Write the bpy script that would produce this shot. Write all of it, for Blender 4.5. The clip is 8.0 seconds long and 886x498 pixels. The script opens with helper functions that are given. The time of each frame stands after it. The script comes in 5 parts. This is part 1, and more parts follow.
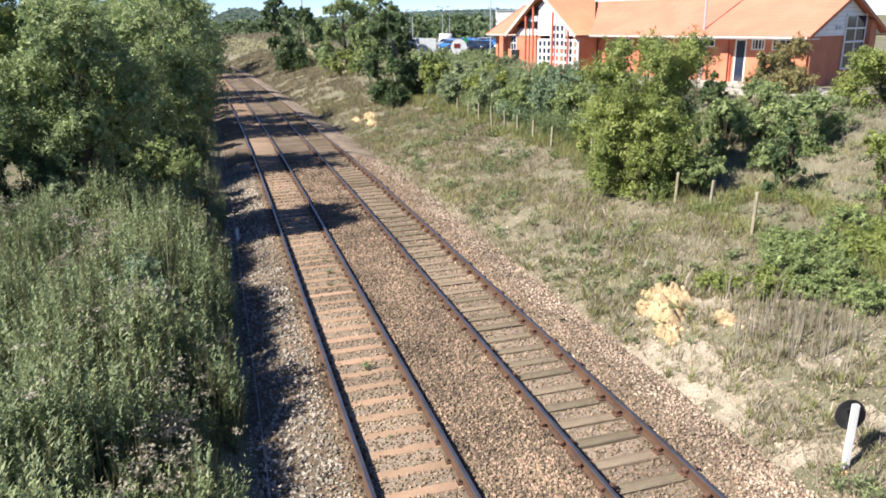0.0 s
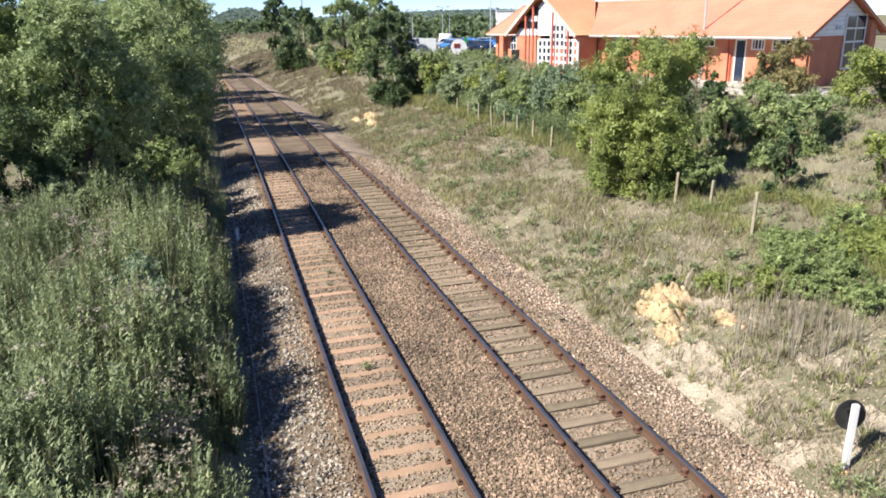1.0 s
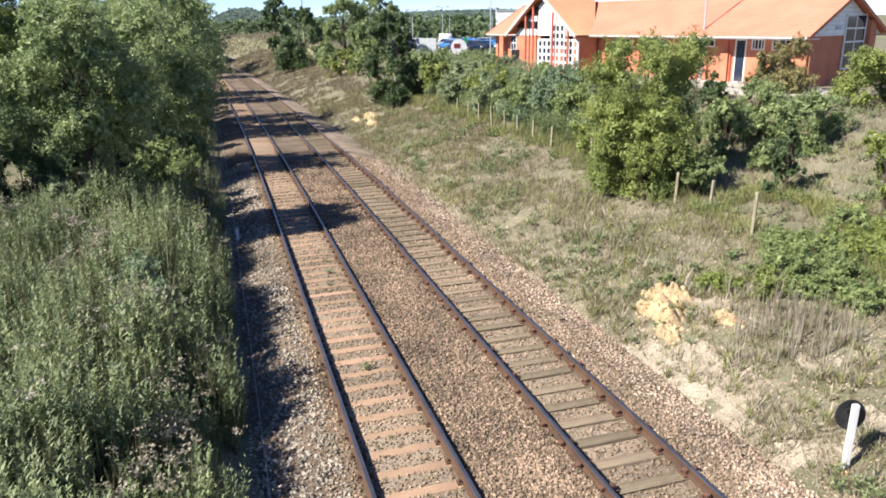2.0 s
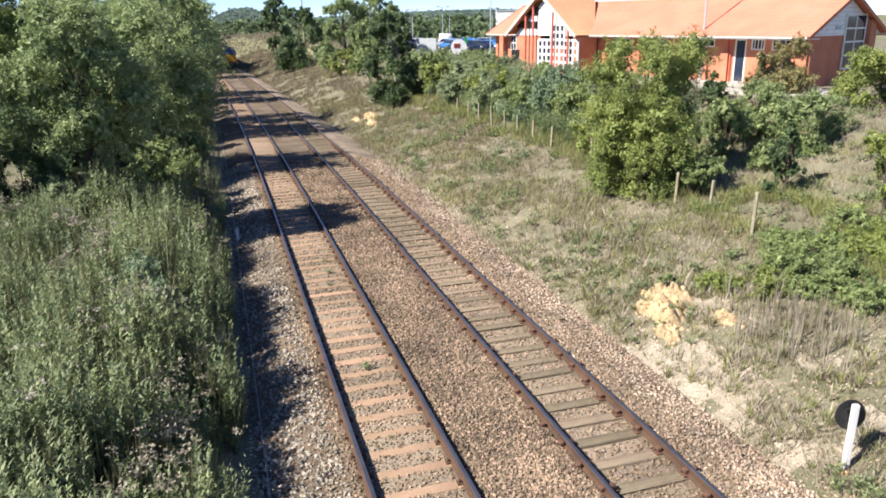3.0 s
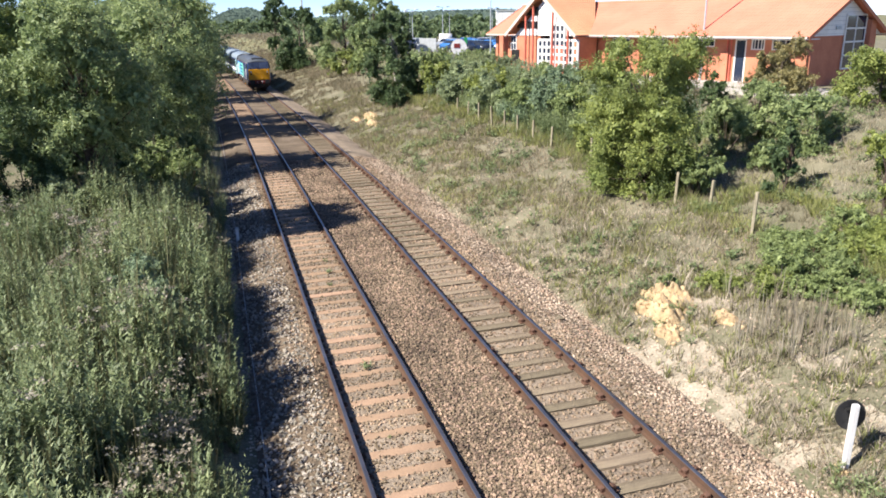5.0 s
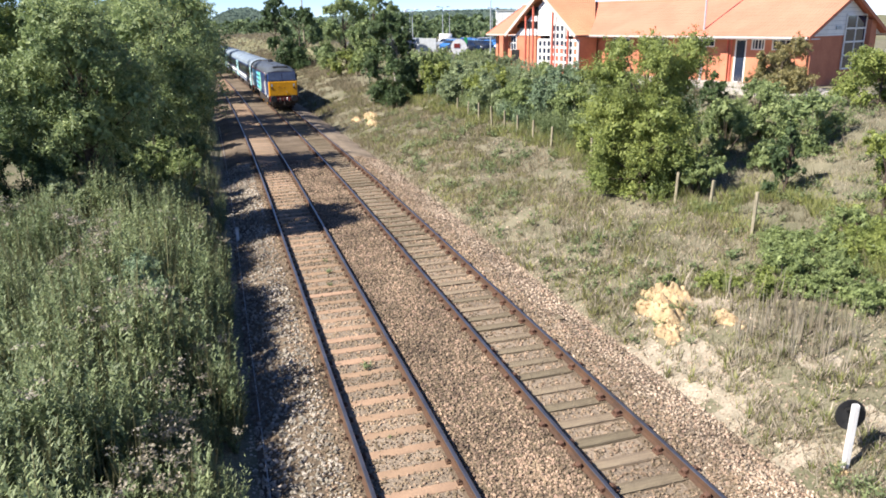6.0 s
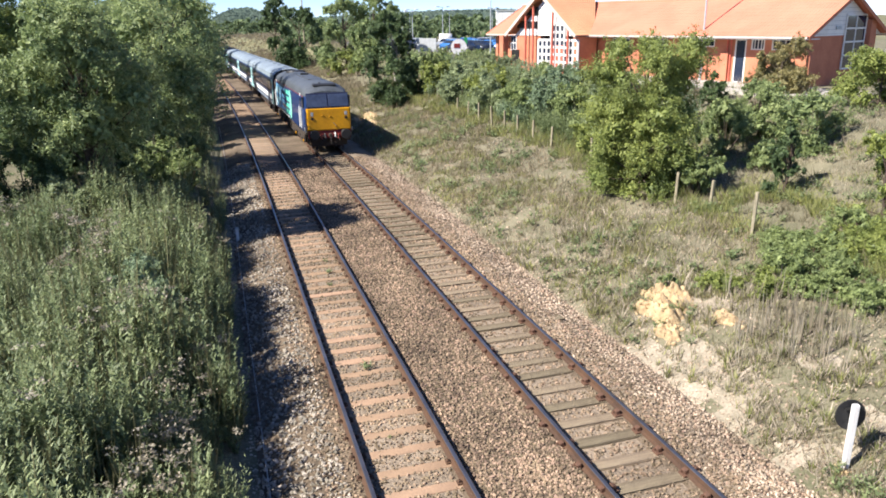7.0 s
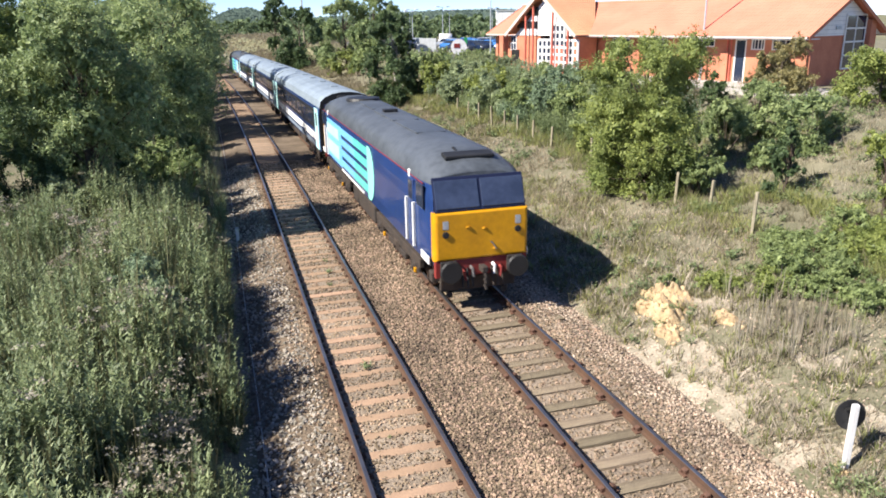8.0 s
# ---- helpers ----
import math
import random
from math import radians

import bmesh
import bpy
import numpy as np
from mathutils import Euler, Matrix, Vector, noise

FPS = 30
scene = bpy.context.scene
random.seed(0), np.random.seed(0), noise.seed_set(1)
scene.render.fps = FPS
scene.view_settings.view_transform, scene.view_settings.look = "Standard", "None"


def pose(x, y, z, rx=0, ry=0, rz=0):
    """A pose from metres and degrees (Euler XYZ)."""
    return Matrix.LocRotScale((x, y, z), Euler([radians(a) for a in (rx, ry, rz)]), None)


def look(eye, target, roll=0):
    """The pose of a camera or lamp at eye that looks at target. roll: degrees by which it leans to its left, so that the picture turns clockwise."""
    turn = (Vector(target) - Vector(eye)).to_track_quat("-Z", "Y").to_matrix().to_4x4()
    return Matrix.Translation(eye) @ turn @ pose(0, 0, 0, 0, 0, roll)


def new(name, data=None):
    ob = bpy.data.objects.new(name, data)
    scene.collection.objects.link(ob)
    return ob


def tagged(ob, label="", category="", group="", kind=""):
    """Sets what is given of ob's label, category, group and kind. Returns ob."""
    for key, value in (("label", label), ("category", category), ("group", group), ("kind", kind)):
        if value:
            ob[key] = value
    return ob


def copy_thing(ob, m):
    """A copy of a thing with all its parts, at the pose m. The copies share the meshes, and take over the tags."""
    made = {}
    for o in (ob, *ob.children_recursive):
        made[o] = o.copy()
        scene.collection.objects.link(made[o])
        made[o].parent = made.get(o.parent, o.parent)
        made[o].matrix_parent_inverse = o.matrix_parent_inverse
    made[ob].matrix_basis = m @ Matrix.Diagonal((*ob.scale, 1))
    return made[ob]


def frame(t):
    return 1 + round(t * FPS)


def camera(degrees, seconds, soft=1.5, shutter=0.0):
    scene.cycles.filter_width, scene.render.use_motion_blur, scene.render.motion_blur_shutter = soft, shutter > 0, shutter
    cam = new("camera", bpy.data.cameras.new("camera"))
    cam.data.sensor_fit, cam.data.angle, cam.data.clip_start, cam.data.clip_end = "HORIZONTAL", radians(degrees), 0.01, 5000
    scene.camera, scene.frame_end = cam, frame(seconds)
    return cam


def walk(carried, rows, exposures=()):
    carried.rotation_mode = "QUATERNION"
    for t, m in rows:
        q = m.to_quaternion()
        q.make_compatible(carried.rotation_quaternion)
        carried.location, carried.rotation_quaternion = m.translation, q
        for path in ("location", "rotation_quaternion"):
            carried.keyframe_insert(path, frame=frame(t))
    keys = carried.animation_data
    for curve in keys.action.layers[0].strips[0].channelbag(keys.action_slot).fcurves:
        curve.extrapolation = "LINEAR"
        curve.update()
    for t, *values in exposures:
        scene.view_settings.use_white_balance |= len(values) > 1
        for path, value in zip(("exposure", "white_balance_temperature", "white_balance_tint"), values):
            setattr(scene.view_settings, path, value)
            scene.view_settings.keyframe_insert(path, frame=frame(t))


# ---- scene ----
cam = camera(62.45, 8.0, soft=1.75, shutter=0.1)
EYE = Vector((-2.43, 0.0, 6.88))
AIM = EYE + 10 * Vector((0.27572, 0.91387, -0.29803))
walk(cam, [(0.0, look(EYE, AIM, -0.94)), (8.0, look(EYE, AIM, -0.94))], exposures=[(0.0, 1.16), (8.0, 1.16)])

# ---- light: late-summer afternoon sun from the side of the line ----
world = bpy.data.worlds.new("sky")
scene.world = world
world.use_nodes = True
sky = world.node_tree.nodes.new("ShaderNodeTexSky")
sky.sky_type, sky.sun_disc = "NISHITA", False
sky.sun_elevation, sky.sun_rotation = radians(42), radians(259)
sky.air_density, sky.dust_density, sky.ozone_density = 0.55, 0.0, 2.0
tint = world.node_tree.nodes.new("ShaderNodeMix")
tint.data_type, tint.blend_type = "RGBA", "MULTIPLY"
tint.inputs["Factor"].default_value = 1.0
tint.inputs["B"].default_value = (0.88, 0.97, 1.22, 1)
world.node_tree.links.new(sky.outputs[0], tint.inputs["A"])
world.node_tree.links.new(tint.outputs["Result"], world.node_tree.nodes["Background"].inputs[0])
world.node_tree.nodes["Background"].inputs[1].default_value = 0.075
sun_data = bpy.data.lights.new("sun", "SUN")
sun_data.energy, sun_data.angle, sun_data.color = 5.0, radians(0.5), (1.0, 0.94, 0.865)
sun = new("sun", sun_data)
sun.matrix_world = look((-31.0, -5.5, 29.0), (0, 0, 0))


# ---- materials ----
def mat(name, base, other=None, rough=0.8, scale=4.0, fine=40.0, metal=0.0, bump=0.0, island=0.0, piece=0.0, spec=0.3,
        stretch=(1, 1, 1), mixat=0.5, third=None, clear=0.0):
    """Two colours mixed by coarse and fine noise; island / piece vary the value from piece to piece."""
    m = bpy.data.materials.new(name)
    m.use_nodes = True
    nt = m.node_tree
    n, l = nt.nodes, nt.links
    bsdf = n["Principled BSDF"]
    bsdf.inputs["Roughness"].default_value, bsdf.inputs["Metallic"].default_value = rough, metal
    bsdf.inputs["Specular IOR Level"].default_value = spec
    bsdf.inputs["Coat Weight"].default_value = clear
    other = other or tuple(c * 0.7 for c in base)
    co = n.new("ShaderNodeTexCoord")
    mp = n.new("ShaderNodeMapping")
    mp.inputs["Scale"].default_value = stretch
    l.new(co.outputs["Object"], mp.inputs["Vector"])
    a, b = n.new("ShaderNodeTexNoise"), n.new("ShaderNodeTexNoise")
    a.inputs["Scale"].default_value, a.inputs["Detail"].default_value = scale, 4
    b.inputs["Scale"].default_value, b.inputs["Detail"].default_value = fine, 3
    l.new(mp.outputs[0], a.inputs["Vector"]), l.new(mp.outputs[0], b.inputs["Vector"])
    add = n.new("ShaderNodeMath")
    add.operation = "MULTIPLY_ADD"
    l.new(b.outputs[0], add.inputs[0])
    add.inputs[1].default_value = 0.6
    l.new(a.outputs[0], add.inputs[2])
    ramp = n.new("ShaderNodeValToRGB")
    ramp.color_ramp.elements[0].position, ramp.color_ramp.elements[0].color = mixat + 0.12, (*base, 1)
    ramp.color_ramp.elements[1].position, ramp.color_ramp.elements[1].color = mixat + 0.48, (*other, 1)
    if third:
        e = ramp.color_ramp.elements.new(mixat + 0.3)
        e.color = (*third, 1)
    l.new(add.outputs[0], ramp.inputs[0])
    out = ramp.outputs[0]
    if island or piece:
        hsv = n.new("ShaderNodeHueSaturation")
        src = n.new("ShaderNodeNewGeometry").outputs["Random Per Island"] if island else n.new("ShaderNodeObjectInfo").outputs["Random"]
        amount = island or piece
        mr = n.new("ShaderNodeMapRange")
        mr.inputs["To Min"].default_value, mr.inputs["To Max"].default_value = 1 - amount, 1 + amount
        l.new(src, mr.inputs["Value"])
        l.new(mr.outputs[0], hsv.inputs["Value"])
        mh = n.new("ShaderNodeMapRange")
        mh.inputs["To Min"].default_value, mh.inputs["To Max"].default_value = 0.5 + 0.03 * amount, 0.5 - 0.03 * amount
        l.new(src, mh.inputs["Value"])
        l.new(mh.outputs[0], hsv.inputs["Hue"])
        l.new(out, hsv.inputs["Color"])
        out = hsv.outputs[0]
    l.new(out, bsdf.inputs["Base Color"])
    if bump:
        bp = n.new("ShaderNodeBump")
        bp.inputs["Strength"].default_value, bp.inputs["Distance"].default_value = bump, 0.05
        l.new(b.outputs[0], bp.inputs["Height"])
        l.new(bp.outputs[0], bsdf.inputs["Normal"])
    return m


def leaf_mat(name, base, other, island=0.35, scale=0.6, rough=0.55):
    """Leaves: colour by clump and leaf, and light that passes through them."""
    m = mat(name, base, other, rough, scale, 5.0, island=island, spec=0.35)
    nt = m.node_tree
    n, l = nt.nodes, nt.links
    bsdf, out = n["Principled BSDF"], n["Material Output"]
    tr, mix = n.new("ShaderNodeBsdfTranslucent"), n.new("ShaderNodeMixShader")
    mix.inputs[0].default_value = 0.40
    l.new(bsdf.inputs["Base Color"].links[0].from_socket, tr.inputs[0])
    l.new(bsdf.outputs[0], mix.inputs[1]), l.new(tr.outputs[0], mix.inputs[2])
    l.new(mix.outputs[0], out.inputs[0])
    return m


M = {
    "ground": mat("dry_soil_and_grass", (0.222, 0.20, 0.135), (0.11, 0.11, 0.062), 0.95, 0.7, 17.0, bump=0.6, third=(0.172, 0.157, 0.102)),
    "field": mat("rough_grass_field", (0.20, 0.185, 0.10), (0.12, 0.125, 0.06), 0.95, 0.12, 3.0, bump=0.4, third=(0.165, 0.155, 0.085)),
    # roof tile colour lightened, standing in for stronger light on the entrance gable
    "tile_pale": mat("lightened_orange_clay_tile", (0.69, 0.32, 0.18), (0.60, 0.265, 0.145), 0.8, 0.6, 14.0, bump=0.15),
    "soil": mat("bare_pale_soil", (0.40, 0.345, 0.268), (0.23, 0.20, 0.145), 0.95, 1.4, 17.0, bump=0.7, third=(0.32, 0.275, 0.205)),
    "ballast": mat("ballast_bed", (0.205, 0.155, 0.108), (0.08, 0.061, 0.043), 0.95, 0.5, 22.0, bump=1.0, third=(0.145, 0.109, 0.075)),
    "shoulder": mat("pale_ballast_shoulder", (0.31, 0.245, 0.18), (0.16, 0.125, 0.09), 0.95, 0.5, 20.0, bump=1.0, third=(0.235, 0.185, 0.135)),
    "stone_red": mat("red_brown_ballast_stone", (0.32, 0.232, 0.158), (0.10, 0.073, 0.052), 0.9, 0.8, 9.0, island=0.55, third=(0.195, 0.142, 0.097)),
    "twig": mat("dead_grey_twigs", (0.40, 0.345, 0.27), (0.26, 0.22, 0.165), 0.9, 1.0, 12.0, island=0.4),
    "stone_grey": mat("dusty_grey_stone", (0.40, 0.355, 0.29), (0.19, 0.165, 0.13), 0.9, 0.6, 9.0, island=0.4),
    "stone": mat("ballast_stone", (0.36, 0.265, 0.175), (0.165, 0.12, 0.078), 0.9, 0.35, 9.0, island=0.42, third=(0.25, 0.187, 0.125)),
    "stone_pale": mat("pale_ballast_stone", (0.48, 0.385, 0.29), (0.28, 0.215, 0.155), 0.9, 0.5, 9.0, island=0.32),
    "rust": mat("rusty_steel", (0.075, 0.047, 0.034), (0.12, 0.068, 0.042), 0.75, 3.0, 30.0, metal=0.2, bump=0.2),
    "railhead": mat("polished_rail", (0.30, 0.29, 0.30), (0.20, 0.19, 0.20), 0.38, 2.0, 60.0, metal=0.9),
    "concrete": mat("rust_stained_concrete", (0.37, 0.245, 0.158), (0.27, 0.18, 0.118), 0.9, 3.0, 30.0, piece=0.16, bump=0.25),
    "timber": mat("weathered_timber", (0.29, 0.235, 0.155), (0.17, 0.13, 0.088), 0.9, 3.0, 40.0, piece=0.25, bump=0.6, stretch=(0.25, 3, 3)),
    "chair": mat("rusty_cast_iron", (0.13, 0.068, 0.044), (0.08, 0.045, 0.032), 0.85, 8.0, 40.0, bump=0.3),
    "bark": mat("bark", (0.12, 0.09, 0.065), (0.06, 0.045, 0.035), 0.95, 3.0, 25.0, bump=0.7, stretch=(3, 3, 0.6)),
    "birch": mat("birch_bark", (0.55, 0.52, 0.47), (0.2, 0.17, 0.14), 0.85, 4.0, 20.0, bump=0.4, stretch=(1, 1, 3)),
    "leaf": leaf_mat("hedgerow_leaves", (0.315, 0.375, 0.158), (0.19, 0.256, 0.11)),
    "leaf_dark": leaf_mat("dark_leaves", (0.125, 0.18, 0.075), (0.08, 0.125, 0.055)),
    "leaf_yellow": leaf_mat("yellow_green_leaves", (0.305, 0.35, 0.10), (0.19, 0.24, 0.074)),
    "leaf_grey": leaf_mat("grey_green_leaves", (0.33, 0.385, 0.21), (0.21, 0.265, 0.14)),
    "leaf_olive": leaf_mat("browning_leaves", (0.34, 0.295, 0.13), (0.21, 0.20, 0.088)),
    "leaf_bramble": leaf_mat("bramble_leaves", (0.30, 0.365, 0.145), (0.185, 0.24, 0.095)),
    "leaf_blue": leaf_mat("blue_green_leaves", (0.27, 0.35, 0.21), (0.18, 0.25, 0.145)),
    "weed": leaf_mat("tall_weed_leaves", (0.28, 0.33, 0.16), (0.17, 0.222, 0.103), 0.4, 0.5),
    "weed_stem": leaf_mat("weed_stems", (0.25, 0.24, 0.12), (0.17, 0.16, 0.08), 0.3),
    "seed": leaf_mat("pale_seed_heads", (0.46, 0.42, 0.33), (0.28, 0.24, 0.17), 0.35),
    "grass_dry": leaf_mat("dry_grass", (0.47, 0.42, 0.315), (0.32, 0.285, 0.20), 0.4, 0.4),
    "grass_brown": leaf_mat("brown_dead_grass", (0.30, 0.25, 0.165), (0.19, 0.17, 0.105), 0.4, 0.4),
    # bluish aerial haze is mixed into the leaf colour of the hills
    "hill_leaf": leaf_mat("hazy_distant_leaves", (0.14, 0.19, 0.15), (0.11, 0.155, 0.125), 0.12, 0.03, 0.95),
    "grass_green": leaf_mat("green_grass", (0.325, 0.338, 0.117), (0.221, 0.247, 0.085), 0.4, 0.5),
    "far_leaf": leaf_mat("distant_leaves", (0.225, 0.29, 0.14), (0.15, 0.21, 0.105), 0.35, 0.05),
    "sand": mat("bare_sandy_clay", (0.56, 0.42, 0.245), (0.36, 0.26, 0.15), 0.95, 1.5, 12.0, bump=0.7),
    "post": mat("grey_fence_timber", (0.36, 0.32, 0.22), (0.22, 0.19, 0.13), 0.9, 4.0, 30.0, bump=0.4, stretch=(3, 3, 0.5)),
    "brick": mat("orange_brick", (0.53, 0.215, 0.125), (0.42, 0.155, 0.09), 0.85, 1.2, 18.0, bump=0.2),
    "tile": mat("orange_clay_tile", (0.59, 0.215, 0.138), (0.51, 0.178, 0.112), 0.8, 0.6, 14.0, bump=0.15, island=0.14),
    "white": mat("white_paint", (0.78, 0.77, 0.74), (0.68, 0.67, 0.64), 0.5, 2.0, 20.0),
    "redpaint": mat("red_painted_steel", (0.58, 0.15, 0.10), (0.48, 0.12, 0.08), 0.5, 2.0, 20.0),
    "glass": mat("dark_window_glass", (0.022, 0.03, 0.055), (0.03, 0.04, 0.065), 0.06, 1.0, 4.0, spec=0.8),
    # base lifted towards blue: reflected sky painted into the windscreens
    "screen": mat("sky_tinted_windscreen_glass", (0.05, 0.065, 0.11), (0.03, 0.04, 0.07), 0.08, 1.2, 6.0, spec=0.8),
    "black": mat("black_paint", (0.015, 0.015, 0.016), (0.025, 0.025, 0.025), 0.5, 2.0, 30.0),
    "grey": mat("galvanised_steel", (0.48, 0.50, 0.51), (0.38, 0.40, 0.41), 0.5, 3.0, 30.0, metal=0.3),
    "paving": mat("pale_paving", (0.48, 0.45, 0.40), (0.38, 0.35, 0.31), 0.9, 0.8, 12.0, bump=0.2),
    "asphalt": mat("asphalt", (0.13, 0.13, 0.13), (0.09, 0.09, 0.09), 0.9, 0.4, 20.0, bump=0.3),
    "navy": mat("navy_blue_paint", (0.018, 0.046, 0.155), (0.014, 0.036, 0.125), 0.32, 0.8, 9.0, spec=0.5, clear=0.3),
    "yellow": mat("warning_yellow_paint", (0.66, 0.315, 0.008), (0.52, 0.24, 0.008), 0.4, 1.2, 9.0, clear=0.2),
    "roofgrey": mat("dirty_grey_roof", (0.085, 0.096, 0.11), (0.048, 0.055, 0.063), 0.5, 0.7, 6.0, bump=0.1),
    "coachroof": mat("weathered_coach_roof", (0.25, 0.30, 0.345), (0.17, 0.205, 0.235), 0.5, 0.5, 6.0),
    "cyan": mat("pale_cyan_paint", (0.42, 0.70, 0.82), (0.36, 0.62, 0.75), 0.4, 1.0, 9.0),
    "sky_blue": mat("light_blue_paint", (0.18, 0.47, 0.76), (0.15, 0.40, 0.66), 0.4, 1.0, 9.0),
    "mint": mat("mint_green_paint", (0.12, 0.60, 0.46), (0.10, 0.50, 0.40), 0.4, 1.0, 9.0),
    "underframe": mat("oily_underframe", (0.035, 0.030, 0.027), (0.06, 0.045, 0.035), 0.8, 2.0, 15.0, bump=0.3),
    "bufferred": mat("dull_red_paint", (0.26, 0.035, 0.03), (0.16, 0.03, 0.025), 0.6, 2.0, 15.0),
    "steel": mat("bare_steel", (0.35, 0.34, 0.33), (0.2, 0.18, 0.16), 0.45, 4.0, 30.0, metal=0.7),
    "surround": mat("dark_blue_surround", (0.012, 0.016, 0.04), (0.016, 0.02, 0.05), 0.4, 2.0, 15.0),
    "eave": mat("cream_painted_board", (0.66, 0.53, 0.45), (0.56, 0.45, 0.38), 0.6, 2.0, 20.0),
    "arrow_mint": mat("pale_green_paint", (0.30, 0.72, 0.60), (0.25, 0.63, 0.53), 0.4, 1.0, 9.0),
    "pale_mint": mat("pale_mint_paint", (0.50, 0.80, 0.76), (0.44, 0.72, 0.69), 0.4, 1.0, 9.0),
    "lampwhite": mat("lamp_glass", (0.75, 0.75, 0.72), (0.6, 0.6, 0.6), 0.15, 4.0, 30.0, spec=0.8),
}


# ---- building blocks ----
def part(name, bm, material, parent=None, label="", smooth=False):
    me = bpy.data.meshes.new(name)
    bm.normal_update()
    bm.to_mesh(me)
    bm.free()
    return finish(name, me, material, parent, label, smooth)


def finish(name, me, material, parent=None, label="", smooth=False):
    for one in (material if isinstance(material, (list, tuple)) else [material]):
        me.materials.append(M[one])
    if smooth:
        for p in me.polygons:
            p.use_smooth = True
    ob = new(name, me)
    if parent:
        ob.parent = parent
    return tagged(ob, label)


def thing(name, at, label, category, group="", rz=0.0, kind=""):
    ob = new(name)
    ob.matrix_basis = pose(*at, 0, 0, rz)
    return tagged(ob, label, category, group, kind)


def box(bm, size, at, turn=None, bevel=0.0, index=0):
    r = bmesh.ops.create_cube(bm, size=1.0, matrix=Matrix.Translation(at) @ (turn or Matrix()) @ Matrix.Diagonal((*size, 1)))
    vs = r["verts"]
    for f in {f for v in vs for f in v.link_faces}:
        f.material_index = index
    if bevel:
        bmesh.ops.bevel(bm, geom=list({e for v in vs for e in v.link_edges}), offset=bevel, segments=2, affect="EDGES", profile=0.6)


def boxes(name, items, material, parent, label="", bevel=0.0):
    bm = bmesh.new()
    for size, at in items:
        box(bm, size, at, bevel=bevel)
    return part(name, bm, material, parent, label)


def tube(bm, a, b, r0, r1, sides=7):
    a, b = Vector(a), Vector(b)
    d = b - a
    m = Matrix.Translation((a + b) / 2) @ d.to_track_quat("Z", "Y").to_matrix().to_4x4()
    bmesh.ops.create_cone(bm, cap_ends=True, segments=sides, radius1=r0, radius2=r1, depth=d.length, matrix=m)


def quads(name, verts, material, parent=None, label="", indices=None, corner=4):
    """A mesh of loose faces from an array of corners, each face an island."""
    verts = np.asarray(verts, dtype=np.float32).reshape(-1, 3)
    count = len(verts) // corner
    me = bpy.data.meshes.new(name)
    me.vertices.add(len(verts))
    me.vertices.foreach_set("co", verts.ravel())
    me.loops.add(len(verts))
    me.loops.foreach_set("vertex_index", np.arange(len(verts), dtype=np.int32))
    me.polygons.add(count)
    me.polygons.foreach_set("loop_start", np.arange(0, len(verts), corner, dtype=np.int32))
    if indices is not None:
        me.polygons.foreach_set("material_index", np.asarray(indices, dtype=np.int32))
    me.update(calc_edges=True)
    me.validate()
    return finish(name, me, material, parent, label)


def solids(name, verts, faces, material, parent=None, label=""):
    me = bpy.data.meshes.new(name)
    me.from_pydata(verts.tolist(), [], faces.tolist())
    me.update()
    return finish(name, me, material, parent, label)


def leaf_quads(centre, out, size, rng, slim=0.5, droop=0.2):
    """Pointed leaves at the centres, facing roughly outwards and up."""
    n = len(centre)
    nrm = out + rng.normal(0, 0.75, (n, 3)) + (0, 0, 0.35)
    nrm /= np.linalg.norm(nrm, axis=1)[:, None] + 1e-9
    a = np.cross(nrm, rng.normal(0, 1, (n, 3)))
    a /= np.linalg.norm(a, axis=1)[:, None] + 1e-9
    a[:, 2] -= droop
    b = np.cross(nrm, a)
    s = (size * rng.uniform(0.6, 1.35, n))[:, None]
    return np.stack([centre - a * s * 0.7 - b * s * slim, centre - a * s * 0.7 + b * s * slim, centre + a * s * 1.15], axis=1)


def bend(y):
    """How far the line has curved aside at y."""
    far = min(y, 230.0)
    return -max(0.0, far - 27.9) ** 2 / 4963.0 - max(0.0, far - 100.0) ** 2 / 3500.0 - max(y - 230.0, 0.0) * 0.1557


def heading(y):
    far = min(y, 230.0)
    return math.degrees(math.atan(max(0.0, far - 27.9) / 2481.5 + max(0.0, far - 100.0) / 1750.0))


def grade(y):
    """The line falls gently away from the bridge."""
    t = max(0.0, min(y, 115.0) - 30.0)
    return -0.01113 * (math.sqrt(t * t + 4.0) - 2.0) + 0.000275 * max(0.0, min(y, 115.0) - 95.0) ** 2


PROFILE = ((-400, 3.0), (-60, 3.0), (-14, 2.2), (-7, 1.2), (-3.0, -0.3), (-2.3, -0.45), (5.2, -0.45), (6.0, -0.42), (8.0, 0.25),
           (12, 1.0), (16, 1.6), (22, 3.05), (25, 3.2), (400, 3.2))
PU, PZ = [a for a, _ in PROFILE], [b for _, b in PROFILE]


def ground_z(x, y):
    u = x - bend(y)
    z = float(np.interp(u + min(3.4, max(0.0, (y - 36) * 0.14)) * min(1.0, max(0.0, (u - 13.5) / 3.5)), PU, PZ))
    z += grade(y) * (min(1.0, max(0.0, (13.0 - u) / 6.0)) if u > 0 else min(1.0, max(0.0, (u + 12.0) / 7.0)))
    if u < -3.0 or u > 6.0:
        k = min(1.0, (abs(u - 1.5) - 4.5) / 2.0) if u < 20 else max(0.0, 1 - (u - 20) / 3)
        z += k * (0.22 * noise.noise((x * 0.22, y * 0.22, 0)) + 0.10 * noise.noise((x * 0.9, y * 0.9, 3)) * min(1.0, max(0.12, (75 - y) / 30)))
    return z


